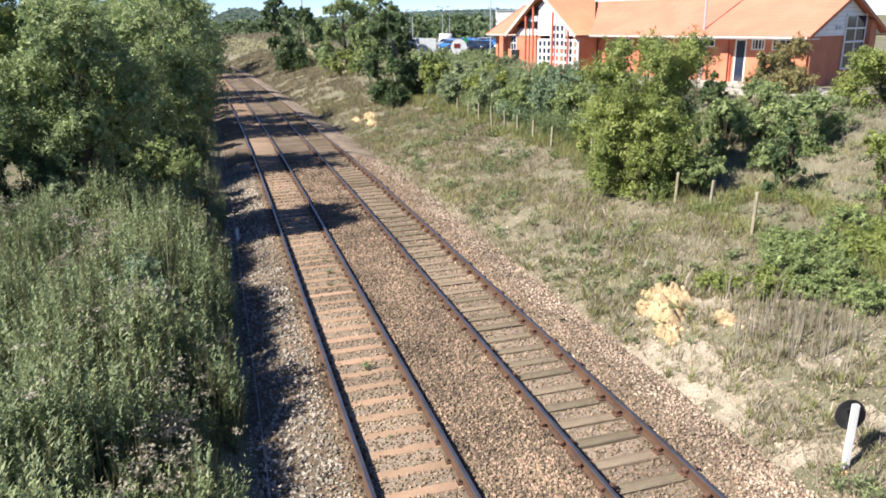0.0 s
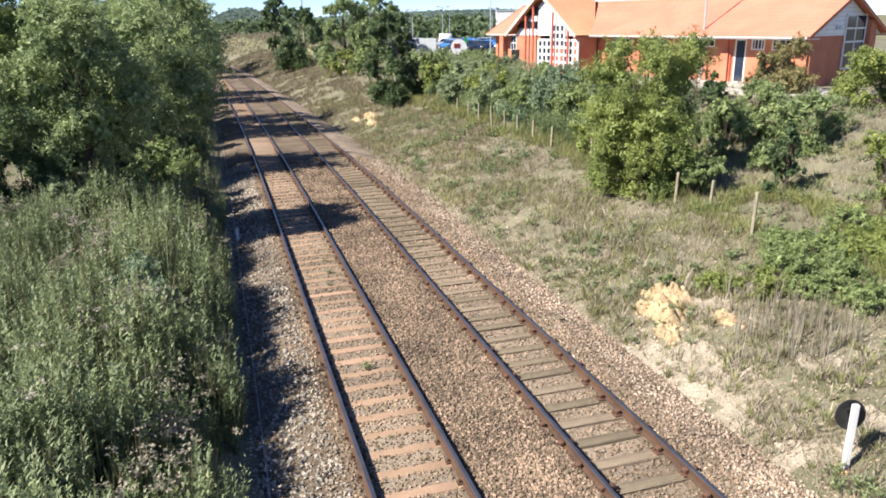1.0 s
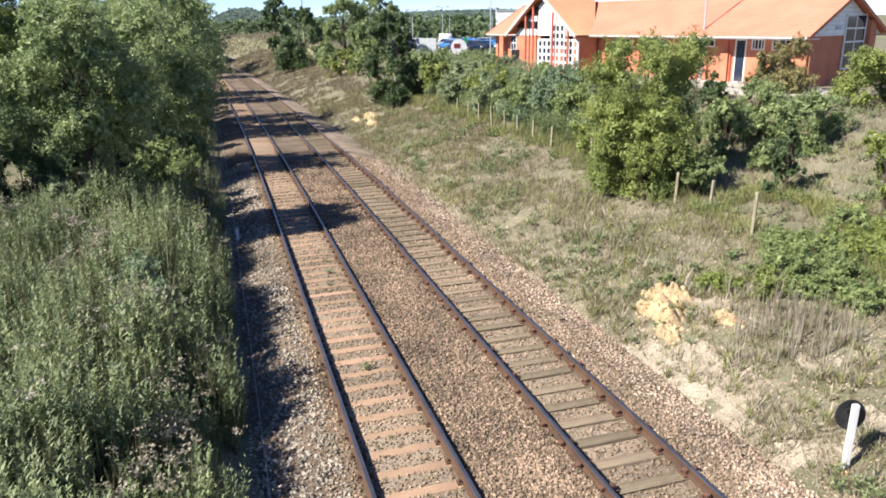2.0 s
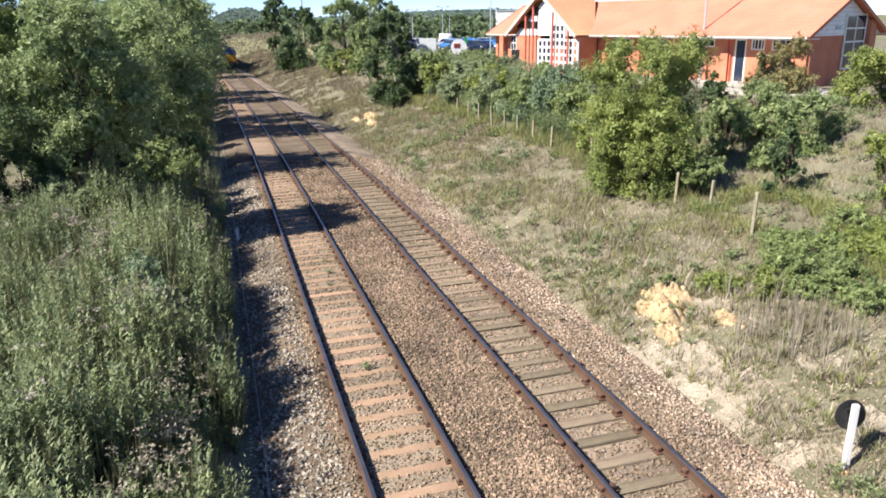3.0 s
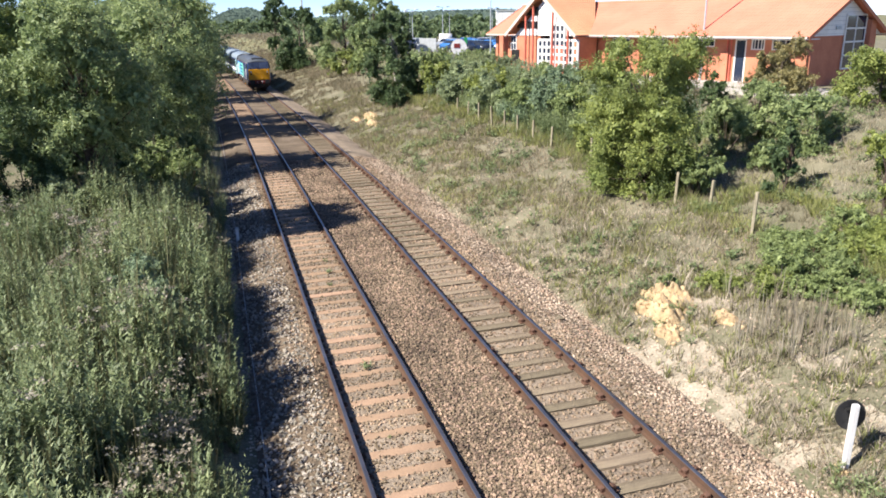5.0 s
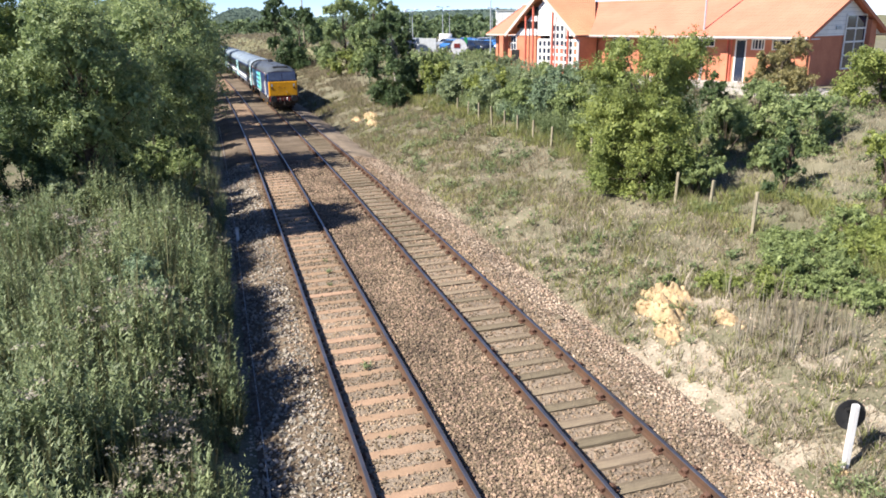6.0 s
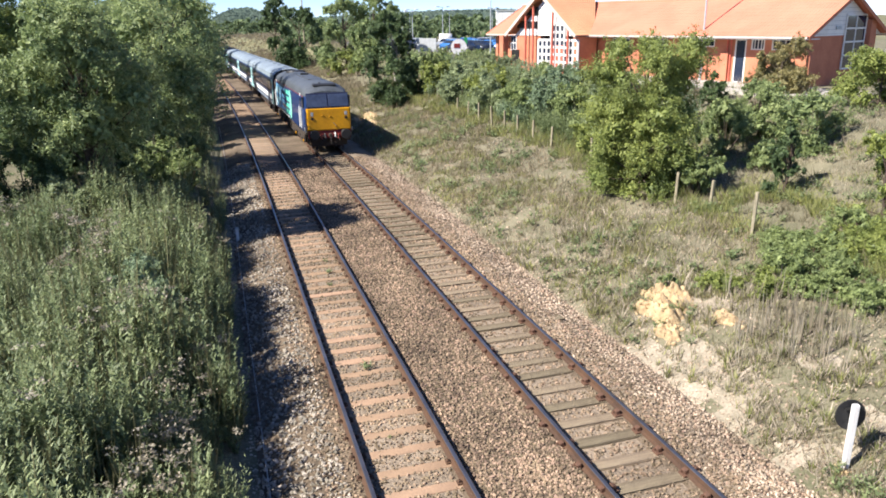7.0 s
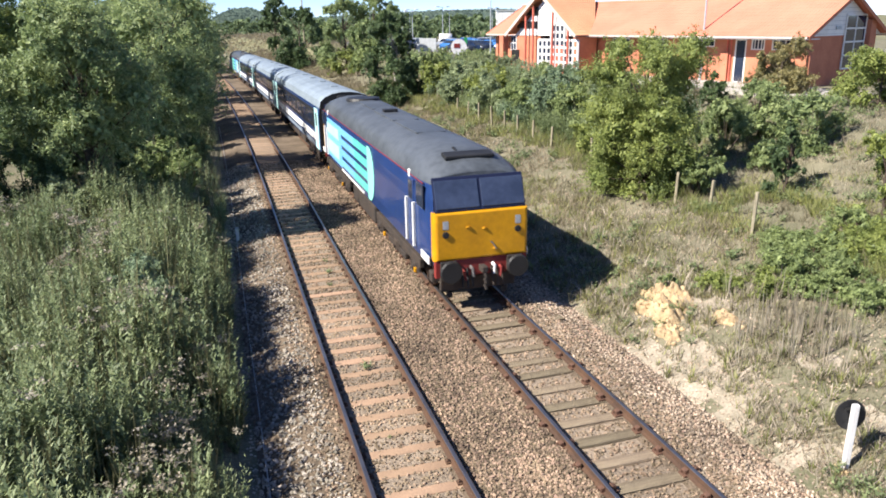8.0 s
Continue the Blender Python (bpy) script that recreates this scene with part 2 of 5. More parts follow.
# ---- ground ----
def make_ground():
    us = np.concatenate([[-2500, -900, -300, -120, -60, -40, -28], np.arange(-22, -3.2, 0.8), np.arange(-3.0, 6.2, 0.45), np.arange(6.3, 24, 0.35),
                         [25, 28, 34, 45, 60, 90, 140, 300, 900, 2500]])
    ys = np.concatenate([[-300, -100, -40, -15, -5], np.arange(0, 32, 0.4), np.arange(32, 80, 0.8), np.arange(80, 150, 1.6), np.arange(150, 240, 3.0), [260, 320, 450, 700, 1200, 2500, 4500]])
    verts = []
    for y in ys:
        for u in us:
            x = u + bend(y)
            verts.append((x, y, ground_z(x, y)))
    w = len(us)
    i, j = np.meshgrid(np.arange(len(ys) - 1), np.arange(w - 1), indexing="ij")
    k = (i * w + j).ravel()
    ob = solids("ground", np.array(verts), np.stack([k, k + 1, k + w + 1, k + w], axis=1), ["ground", "soil", "field"])
    for p in ob.data.polygons:
        p.use_smooth = True
        x, y, _ = p.center
        if 6.1 < x < 12.5 and 5 < y < 15 and noise.noise((x * 0.7, y * 0.7, 33)) + 0.5 * noise.noise((x * 2.3, y * 2.3, 5)) > 0.02 + 0.09 * (x - 6.5):
            p.material_index = 1
        elif y > 88 and x - bend(y) > 9.5 + 2.5 * noise.noise((x * 0.15, y * 0.1, 2)):
            p.material_index = 2
    tagged(ob, "dry earth and bleached grass of the railway cutting", "ground", kind="structure")


def strip(name, section, y0, y1, step, material, parent=None, label="", close=False, material_index=None):
    """A section (u, z) swept along the bend."""
    ys = np.arange(y0, y1 + 0.01, step)
    verts = np.array([(u + bend(y), y, z + grade(y)) for y in ys for u, z in section])
    w = len(section)
    n = w if close else w - 1
    i, j = np.meshgrid(np.arange(len(ys) - 1), np.arange(n), indexing="ij")
    a, b = (i * w + j).ravel(), (i * w + (j + 1) % w).ravel()
    ob = solids(name, verts, np.stack([a, b, b + w, a + w], axis=1), material, parent, label)
    if material_index:
        ob.data.polygons.foreach_set("material_index", np.tile(np.array(material_index, dtype=np.int32), len(ys) - 1))
    return ob


BED = ((-2.5, -0.44), (-2.1, -0.36), (-1.5, -0.17), (-0.85, -0.148), (-0.62, -0.182), (0.0, -0.186), (0.62, -0.182), (0.85, -0.148), (1.7, -0.16), (2.62, -0.15), (2.9, -0.215), (3.48, -0.225),
       (4.05, -0.215), (4.32, -0.15), (4.9, -0.165), (5.4, -0.26), (6.05, -0.42), (6.3, -0.46))


def bed_z(u):
    return float(np.interp(u, [a for a, _ in BED], [b for _, b in BED]))


def make_ballast():
    bed = strip("ballast", BED, -60, 330, 1.0, ["ballast", "shoulder"], material_index=(0, 0, 0, 0, 1, 1, 0, 0, 0, 0, 1, 1, 0, 1, 1, 1, 1))
    tagged(bed, "brown stone ballast bed under both tracks", "ballast", kind="structure")
    rng = np.random.default_rng(4)
    base = np.array([(1, 0, 0), (-1, 0, 0), (0, 1, 0), (0, -1, 0), (0, 0, 1), (0, 0, -1)], dtype=float)
    tris = np.array([(0, 2, 4), (2, 1, 4), (1, 3, 4), (3, 0, 4), (2, 0, 5), (1, 2, 5), (3, 1, 5), (0, 3, 5)])
    for name, count, lo, hi, material, label in (
            ("ballast_stones", 34000, -1.4, 5.0, "stone", "loose tan crushed stones of the track bed"),
            ("brown_stones", 28000, 0.7, 2.9, "stone_red", "red-brown crushed stones between the two tracks"),
            ("shoulder_stones", 9000, 4.2, 5.9, "stone_red", "red-brown crushed stones on the ballast shoulder"),
            ("pale_stones", 9000, 5.0, 6.5, "stone_pale", "pale crushed stones along the ballast edge"),
            ("bank_clods", 8000, 5.9, 12.5, "stone_pale", "loose pale stones and clods on the bank"),
            ("cess_stones", 8000, -2.6, -1.05, "stone_grey", "grey-brown dusty stones beside the line")):
        y = 6.0 + 34.0 * rng.random(count) ** 1.7
        u = rng.uniform(lo, hi, count)
        if name == "bank_clods":
            u = 5.9 + 6.5 * rng.random(count) ** 1.8
        if name == "pale_stones":
            u = np.clip(rng.normal(5.5, 0.48, count), 4.45, 6.7)
        over = ((np.abs(u) < 0.68) & (np.abs((y - 3.38 + 0.307) % 0.614 - 0.307) < 0.075)) | ((np.abs(u - 3.484) < 0.7) & (np.abs((y - 3.40 + 0.3275) % 0.655 - 0.3275) < 0.13))
        over |= np.min(np.abs(u[:, None] - np.array([-0.7525, 0.7525, 2.7315, 4.2365])), axis=1) < 0.09
        over &= rng.random(count) < 0.96
        y, u = y[~over], u[~over]
        count = len(y)
        s = rng.uniform(0.018, 0.046, count) * (1 + (y - 6) * 0.012)
        if name == "cess_stones":
            s *= 1.3
        z = np.array([bed_z(a) + grade(b) if name != "bank_clods" else ground_z(a + bend(b), b) for a, b in zip(u, y)])
        centre = np.stack([u + np.array([bend(b) for b in y]), y, z + s * 0.25], axis=1)
        q, _ = np.linalg.qr(rng.normal(0, 1, (count, 3, 3)))
        shape = base[None] * rng.uniform(0.6, 1.25, (count, 6, 1)) * np.array([1, 0.85, 0.7])
        v = np.einsum("nij,nkj->nki", q, shape) * s[:, None, None] + centre[:, None]
        f = (tris[None] + (np.arange(count) * 6)[:, None, None]).reshape(-1, 3)
        ob = solids(name, v.reshape(-1, 3), f, material)
        tagged(ob, label, "stones", kind="stuff")


def sleeper_mesh(name, size, bevel, wear, seed, material):
    r = random.Random(seed)
    bm = bmesh.new()
    box(bm, size, (0, 0, 0), bevel=bevel)
    for v in bm.verts:
        v.co += Vector((r.uniform(-wear, wear) * 2, r.uniform(-wear, wear), r.uniform(-wear, wear) * 0.5))
    me = bpy.data.meshes.new(name)
    bm.to_mesh(me)
    bm.free()
    me.materials.append(M[material])
    return me


def chair_mesh():
    bm = bmesh.new()
    box(bm, (0.34, 0.17, 0.035), (0, 0, 0.017), bevel=0.008)
    for sx in (-1, 1):
        box(bm, (0.085, 0.10, 0.085), (sx * 0.092, 0, 0.07), pose(0, 0, 0, 0, sx * 18, 0), bevel=0.015)
        bmesh.ops.create_cone(bm, cap_ends=True, segments=8, radius1=0.022, radius2=0.02, depth=0.05, matrix=Matrix.Translation((sx * 0.145, 0.045, 0.05)))
    me = bpy.data.meshes.new("chair")
    bm.to_mesh(me)
    bm.free()
    me.materials.append(M["chair"])
    return me


def clip_mesh():
    bm = bmesh.new()
    box(bm, (0.08, 0.12, 0.035), (0, 0, 0.02), bevel=0.01)
    box(bm, (0.05, 0.06, 0.045), (0, 0, 0.045), pose(0, 0, 0, 0, 25, 0), bevel=0.01)
    me = bpy.data.meshes.new("rail_clip")
    bm.to_mesh(me)
    bm.free()
    me.materials.append(M["rust"])
    return me


RAIL = ((-0.070, -0.16), (-0.070, -0.148), (-0.012, -0.128), (-0.011, -0.045), (-0.035, -0.032), (-0.036, -0.006), (-0.026, 0.0),
        (0.026, 0.0), (0.036, -0.006), (0.035, -0.032), (0.011, -0.045), (0.012, -0.128), (0.070, -0.148), (0.070, -0.16))


def make_track(centre, pitch, start, timber, label):
    track = thing("railway_track", (0, 0, 0), label, "railway track", "tracks")
    for side in (-1, 1):
        strip("rail", tuple((centre + side * 0.7525 + u, z) for u, z in RAIL), -60, 330, 1.0, ["rust", "railhead"], track, "brown rail with a polished head",
              close=True, material_index=(0, 0, 0, 0, 0, 1, 1, 1, 0, 0, 0, 0, 0, 0))
    rng = random.Random(int(centre * 10) + 3)
    size = (2.6, 0.25, 0.13) if timber else (2.5, 0.235, 0.16)
    meshes = [sleeper_mesh("sleeper", size, 0.014 if timber else 0.03, 0.012 if timber else 0.004, s, "timber" if timber else "concrete") for s in range(5)]
    long_one = sleeper_mesh("sleeper", (3.5, 0.27, 0.16), 0.014, 0.012, 9, "timber")
    fixing = chair_mesh() if timber else clip_mesh()
    far = bmesh.new()
    y = start - 24 * pitch
    while y < 190:
        z = grade(y) - 0.165 - size[2] / 2 + rng.uniform(-0.008, 0.008) - (0.012 if timber else 0.0)
        dy = rng.uniform(-0.03, 0.03) if timber else 0.0
        turn = heading(y) + (rng.uniform(-1.2, 1.2) if timber else 0)
        at = (centre + bend(y) + (rng.uniform(-0.05, 0.05) if timber else 0), y + dy, z)
        if y < 60:
            ob = new("sleeper", long_one if timber and 14.9 < y < 15.5 else rng.choice(meshes))
            ob.matrix_basis = pose(*at, 0, 0, turn)
            ob.parent = track
            if y < 45:
                for u in (-0.7525, 0.7525) if timber else (-0.855, -0.65, 0.65, 0.855):
                    c = new("chair" if timber else "rail_clip", fixing)
                    c.parent = ob
                    c.matrix_basis = pose(u, 0, size[2] / 2 - 0.002)
        else:
            box(far, size, at)
        y += pitch
    tagged(part("sleeper_run", far, "timber" if timber else "concrete", track), kind="stuff")
    return track


# ---- plants ----
def blobs_for(h, w, rng, low=0.15, count=14, dome=0.30):
    """Clumps of a crown: centre and radius, uneven in outline."""
    out = []
    for _ in range(count):
        t = rng.uniform(low, 0.93)
        spread = w / 2 * 0.74 * math.sqrt(max(dome, 1 - ((t - 0.42) / 0.66) ** 2))
        a = rng.uniform(0, 2 * math.pi)
        d = spread * math.sqrt(rng.uniform(0.18, 1))
        r = w * rng.uniform(0.095, 0.185) * (1.05 - 0.25 * t)
        out.append((d * math.cos(a), d * math.sin(a), t * h, r))
    out.append((0, 0, h - w * 0.12, w * 0.13))
    return np.array(out)


def crown_quads(blobs, n, size, rng, slim=0.42, per=56, rise=0.22, long=0.95):
    """Leaves set along short sprays that grow out of each clump, with a thin scatter between them."""
    m = max(24, int(n * 0.8) // per)
    pick = rng.choice(len(blobs), m, p=blobs[:, 3] ** 2 / np.sum(blobs[:, 3] ** 2))
    d = rng.normal(0, 1, (m, 3)) + (0, 0, rise)
    d /= np.linalg.norm(d, axis=1)[:, None]
    r = blobs[pick, 3][:, None]
    root = blobs[pick, :3] + d * r * 0.50
    reach = d * r * rng.uniform(0.35, long, (m, 1))
    k = np.repeat(np.arange(m), per)
    t = rng.random((len(k), 1)) ** 0.7
    centre = root[k] + reach[k] * t + rng.normal(0, 1, (len(k), 3)) * r[k] * (0.155 - 0.07 * t)
    centre[:, 2] -= (t[:, 0] ** 2) * r[k, 0] * 0.22
    centre[:, 2] = np.maximum(centre[:, 2], 0.05)
    outer = leaf_quads(centre, d[k], size, rng, slim)
    # oversized leaves added in the heart of each clump block light and deepen its shade
    rest = max(8, int((n - len(k)) * 0.8))
    p2 = rng.choice(len(blobs), rest, p=blobs[:, 3] ** 2 / np.sum(blobs[:, 3] ** 2))
    d2 = rng.normal(0, 1, (rest, 3))
    d2 /= np.linalg.norm(d2, axis=1)[:, None]
    heart = blobs[p2, :3] + d2 * blobs[p2, 3][:, None] * rng.uniform(0.1, 0.55, (rest, 1))
    heart[:, 2] = np.maximum(heart[:, 2], 0.15)
    return np.concatenate([outer, leaf_quads(heart, d2, np.minimum(size * 1.9, blobs[p2, 3] * 0.3), rng, 0.6)])


def make_tree(name, at, h, w, leaves, seed, n=9000, size=0.11, bark="bark", label="", category="tree", low=0.15, count=16, trunks=1, group="", cone=False, dome=0.30):
    rng = np.random.default_rng(seed)
    x, y = at
    tree = thing(name, (x, y, ground_z(x, y) - 0.05), label, category, group, rz=float(rng.uniform(0, 360)))
    blobs = blobs_for(h, w, rng, low, count, dome)
    if cone:
        blobs[:, :2] *= (1.35 - 1.2 * blobs[:, 2] / h)[:, None] * 1.2
    bm = bmesh.new()
    for k in range(trunks):
        lean = Vector((rng.uniform(-0.06, 0.06) * h, rng.uniform(-0.06, 0.06) * h, h * 0.72))
        foot = Vector((rng.uniform(-0.25, 0.25), rng.uniform(-0.25, 0.25), 0)) * (trunks > 1)
        thick = (0.016 * h + 0.02) * (0.55 if trunks > 1 else 1.0)
        prev = foot
        for s in range(1, 5):
            p = foot + lean * (s / 4) + Vector((rng.uniform(-1, 1), rng.uniform(-1, 1), 0)) * 0.02 * h
            tube(bm, prev, p, thick * (1.15 - 0.25 * (s - 1)), thick * (1.15 - 0.25 * s))
            prev = p
        for b in blobs[:: 1 if trunks == 1 else 2]:
            start = foot + lean * min(0.95, max(0.12, (b[2] / h - 0.12)))
            tube(bm, start, b[:3], thick * 0.34, thick * 0.08, 5)
    part("trunk", bm, bark, tree)
    quads("crown", crown_quads(blobs, n, size * 1.3, rng), leaves, tree, corner=3)
    return tree


def make_bush(name, at, h, w, leaves, seed, n=2600, size=0.07, label="", category="bush", group=""):
    rng = np.random.default_rng(seed)
    x, y = at
    bush = thing(name, (x, y, ground_z(x, y) - 0.05), label, category, group)
    blobs = blobs_for(h, w, rng, 0.1, 16)
    blobs[:, 2] *= 0.85
    bm = bmesh.new()
    for b in blobs[::2]:
        tube(bm, (b[0] * 0.15, b[1] * 0.15, 0), b[:3], 0.025, 0.008, 5)
    part("woody_base", bm, "bark", bush)
    quads("foliage", crown_quads(blobs, int(n * 1.6), size * 0.92, rng, 0.34, 48, 0.75, 1.25), leaves, bush, corner=3)
    return bush


# ---- the train ----
def section(half, low, cant, top, n=9):
    """Body cross-section: upright side, rounded cant and arched roof; from one side's foot over to the other's."""
    pts = [(-half + 0.03, low), (-half, low + 0.35), (-half, cant - 0.35), (-half + 0.045, cant)]
    for k in range(1, n):
        a = math.pi * (1 - k / n)
        pts.append(((half - 0.045) * math.cos(a), cant + (top - cant) * math.sin(a) ** 0.8))
    pts += [(half - 0.045, cant), (half, cant - 0.35), (half, low + 0.35), (half - 0.03, low)]
    return pts


def loft(bm, rings, cap=True, index=lambda i, j: 0, close=False, capindex=0):
    rows = [[bm.verts.new(p) for p in ring] for ring in rings]
    n = len(rings[0])
    for i in range(len(rows) - 1):
        for j in range(n if close else n - 1):
            f = bm.faces.new((rows[i][j], rows[i][(j + 1) % n], rows[i + 1][(j + 1) % n], rows[i + 1][j]))
            f.material_index = index(i, j)
    if cap:
        for f in (bm.faces.new(rows[0][::-1]), bm.faces.new(rows[-1])):
            f.material_index = capindex
    bmesh.ops.recalc_face_normals(bm, faces=bm.faces)


def bogie(parent, y, wheelbase, axles, radius, width=2.5):
    bg = part("bogie", bogie_frame(y, wheelbase, width), "underframe", parent)
    sets = []
    for k in range(axles):
        yy = y + (k - (axles - 1) / 2) * wheelbase / (axles - 1)
        bm = bmesh.new()
        for sx in (-1, 1):
            m = Matrix.Translation((sx * 0.7525, 0, 0)) @ pose(0, 0, 0, 0, 90, 0)
            bmesh.ops.create_cone(bm, cap_ends=True, segments=28, radius1=radius, radius2=radius, depth=0.12, matrix=m)
            bmesh.ops.create_cone(bm, cap_ends=True, segments=20, radius1=radius * 0.35, radius2=radius * 0.3, depth=0.2, matrix=m)
            for h in range(3):
                a = h * 2 * math.pi / 3
                box(bm, (0.135, 0.12, 0.12), (sx * 0.7525, math.cos(a) * radius * 0.62, math.sin(a) * radius * 0.62))
        tube(bm, (-0.75, 0, 0), (0.75, 0, 0), 0.09, 0.09, 10)
        ws = part("wheelset", bm, "rust", bg)
        ws.location = (0, yy, radius)
        sets.append((ws, yy, radius))
        for sx in (-1, 1):
            bm = bmesh.new()
            box(bm, (0.22, 0.34, 0.32), (sx * (width / 2 - 0.08), yy, radius), bevel=0.04)
            tube(bm, (sx * (width / 2 + 0.02), yy, radius), (sx * (width / 2 + 0.08), yy, radius), 0.10, 0.09, 12)
            part("axlebox", bm, "underframe", bg)
            for sy in (-0.32, 0.32):
                bm = bmesh.new()
                tube(bm, (sx * (width / 2 - 0.06), yy + sy, radius - 0.07), (sx * (width / 2 - 0.06), yy + sy, radius + 0.22), 0.05, 0.05, 8)
                for z in range(5):
                    bmesh.ops.create_cone(bm, cap_ends=True, segments=10, radius1=0.09, radius2=0.09, depth=0.035,
                                          matrix=Matrix.Translation((sx * (width / 2 - 0.06), yy + sy, radius - 0.05 + z * 0.06)))
                part("spring", bm, "underframe", bg)
    return sets


def bogie_frame(y, wheelbase, width):
    bm = bmesh.new()
    for sx in (-1, 1):
        box(bm, (0.14, wheelbase + 1.1, 0.26), (sx * (width / 2 - 0.07), y, 0.80), bevel=0.03)
        box(bm, (0.12, wheelbase * 0.5, 0.18), (sx * (width / 2 - 0.07), y, 0.5), bevel=0.03)
    for sy in (-0.5, 0, 0.5):
        box(bm, (width - 0.2, 0.25, 0.22), (0, y + sy * (wheelbase + 0.7), 0.75))
    return bm


HALF, LOW, CANT, TOP = 1.315, 1.12, 3.10, 3.80


def make_locomotive(name, label):
    loco = thing(name, (0, 0, 0), label, "locomotive")
    L = 9.15
    ring = section(HALF, LOW, CANT, TOP)
    n = len(ring)

    def at(y, sx=1.0, dz=0.0, top=1.0):
        return [(u * sx, y, z if z <= CANT else CANT + (z - CANT) * top + dz) for u, z in ring]

    def cab(s):
        """The nose leans: rings from the face back into the straight body."""
        rows = []
        for d in (0.0, 0.05, 0.14, 0.3, 0.5, 0.75, 1.05, 1.4, 1.8, 2.3):
            sx = 0.90 + 0.10 * min(1.0, d / 1.2) ** 0.6
            top = 0.36 + 0.64 * math.sin(min(1.0, d / 2.3) * math.pi / 2) ** 0.7
            rows.append([(u * sx, s * (L - d - (0.0 if z < 2.42 else 0.28 * (min(z, 3.2) - 2.42) / 0.78 * max(0.0, 1 - d / 1.2))),
                          z if z <= CANT else CANT + (z - CANT) * top) for u, z in ring])
        return rows
    rows = cab(-1)
    rows += [at(y) for y in (-4.0, -1.0, 1.5, 4.5)]
    rows += cab(1)[::-1]
    bm = bmesh.new()
    side = {0, 1, 2, n - 2, n - 3, n - 4}
    loft(bm, rows, cap=True, index=lambda i, j: 0 if j in side else 1, capindex=1)
    for f in bm.faces:
        f.smooth = f.material_index == 1 and len(f.verts) == 4
    part("body", bm, ["navy", "roofgrey"], loco, "navy blue body with a grey roof")
    for s in (-1, 1):
        f = s * L
        # cab face: lower yellow panel, windscreen frame above it
        bm = bmesh.new()
        w = HALF * 0.90
        rows = []
        for dy, sx, z0, z1 in ((0.16, 1.042, 1.26, 2.46), (0.02, 1.038, 1.24, 2.46), (-0.05, 1.02, 1.25, 2.455), (-0.085, 0.992, 1.275, 2.44), (-0.10, 0.955, 1.31, 2.41)):
            rows.append([(-w * sx, f - s * dy, z0), (w * sx, f - s * dy, z0), (w * sx, f - s * dy, z1), (-w * sx, f - s * dy, z1)])
        loft(bm, rows, cap=True, close=True)
        part("nose_panel", bm, "yellow", loco, "warning yellow cab front")
        bm = bmesh.new()
        lean = math.degrees(math.atan2(0.28, 0.78)) * s
        turn = pose(0, 0, 0, lean, 0, 0)
        box(bm, (2 * w * 0.99, 0.10, 0.86), (0, f - s * 0.155, 2.86), turn, bevel=0.03)
        part("screen_surround", bm, "surround", loco, "dark windscreen surround")
        for sx in (-1, 1):
            bm = bmesh.new()
            box(bm, (1.11, 0.04, 0.70), (sx * 0.59, f - s * 0.103, 2.87), turn, bevel=0.015)
            pane = part("windscreen", bm, "screen", loco, "dark windscreen pane")
            bm = bmesh.new()
            tube(bm, (sx * 0.55, f - s * 0.055, 2.56), (sx * 0.75, f - s * 0.14, 2.98), 0.012, 0.01, 6)
            part("wiper", bm, "black", pane)
            # marker lamps and headlamp
            bm = bmesh.new()
            box(bm, (0.15, 0.02, 0.22), (sx * 0.94, f + s * 0.095, 2.16), bevel=0.02)
            part("lamp_cluster", bm, "grey", loco, "pale marker light panel")
            bm = bmesh.new()
            tube(bm, (sx * 0.94, f + s * 0.10, 1.92), (sx * 0.94, f + s * 0.13, 1.92), 0.085, 0.08, 14)
            part("tail_lamp", bm, "black", loco, "dark round tail lamp")
            # buffers
            bm = bmesh.new()
            tube(bm, (sx * 0.87, f - s * 0.1, 1.02), (sx * 0.87, f + s * 0.30, 1.02), 0.14, 0.11, 14)
            buf = part("buffer", bm, "underframe", loco, "black sprung buffer")
            bm = bmesh.new()
            bmesh.ops.create_cone(bm, cap_ends=True, segments=24, radius1=0.29, radius2=0.26, depth=0.06,
                                  matrix=Matrix.Translation((sx * 0.87, f + s * 0.34, 1.02)) @ pose(0, 0, 0, -90 * s, 0, 0))
            part("buffer_head", bm, "black", buf)
            bm = bmesh.new()
            for z in range(3):
                tube(bm, (sx * (0.25 + z * 0.13), f + s * 0.05, 1.02), (sx * (0.27 + z * 0.13), f + s * 0.2, 0.55), 0.028, 0.024, 7)
            part("brake_hose", bm, "underframe" if sx > 0 else "black", loco, "hanging brake hoses")
            # cab side window, door, rails
            xs = sx * HALF
            bm = bmesh.new()
            box(bm, (0.04, 0.62, 0.60), (xs, f - s * 0.85, 2.76), bevel=0.015)
            part("cab_window", bm, "glass", loco, "dark cab side window")
            bm = bmesh.new()
            box(bm, (0.03, 0.60, 1.80), (xs, f - s * 1.72, 2.12), bevel=0.015)
            door = part("cab_door", bm, "navy", loco)
            bm = bmesh.new()
            box(bm, (0.03, 0.40, 0.5), (sx * (HALF + 0.008), f - s * 1.72, 2.72), bevel=0.01)
            part("door_window", bm, "glass", door)
            for yy in (1.36, 2.08):
                bm = bmesh.new()
                tube(bm, (sx * (HALF + 0.05), f - s * yy, 1.28), (sx * (HALF + 0.05), f - s * yy, 2.45), 0.034, 0.034, 8)
                box(bm, (0.012, 0.06, 1.20), (sx * (HALF + 0.012), f - s * yy, 1.86))
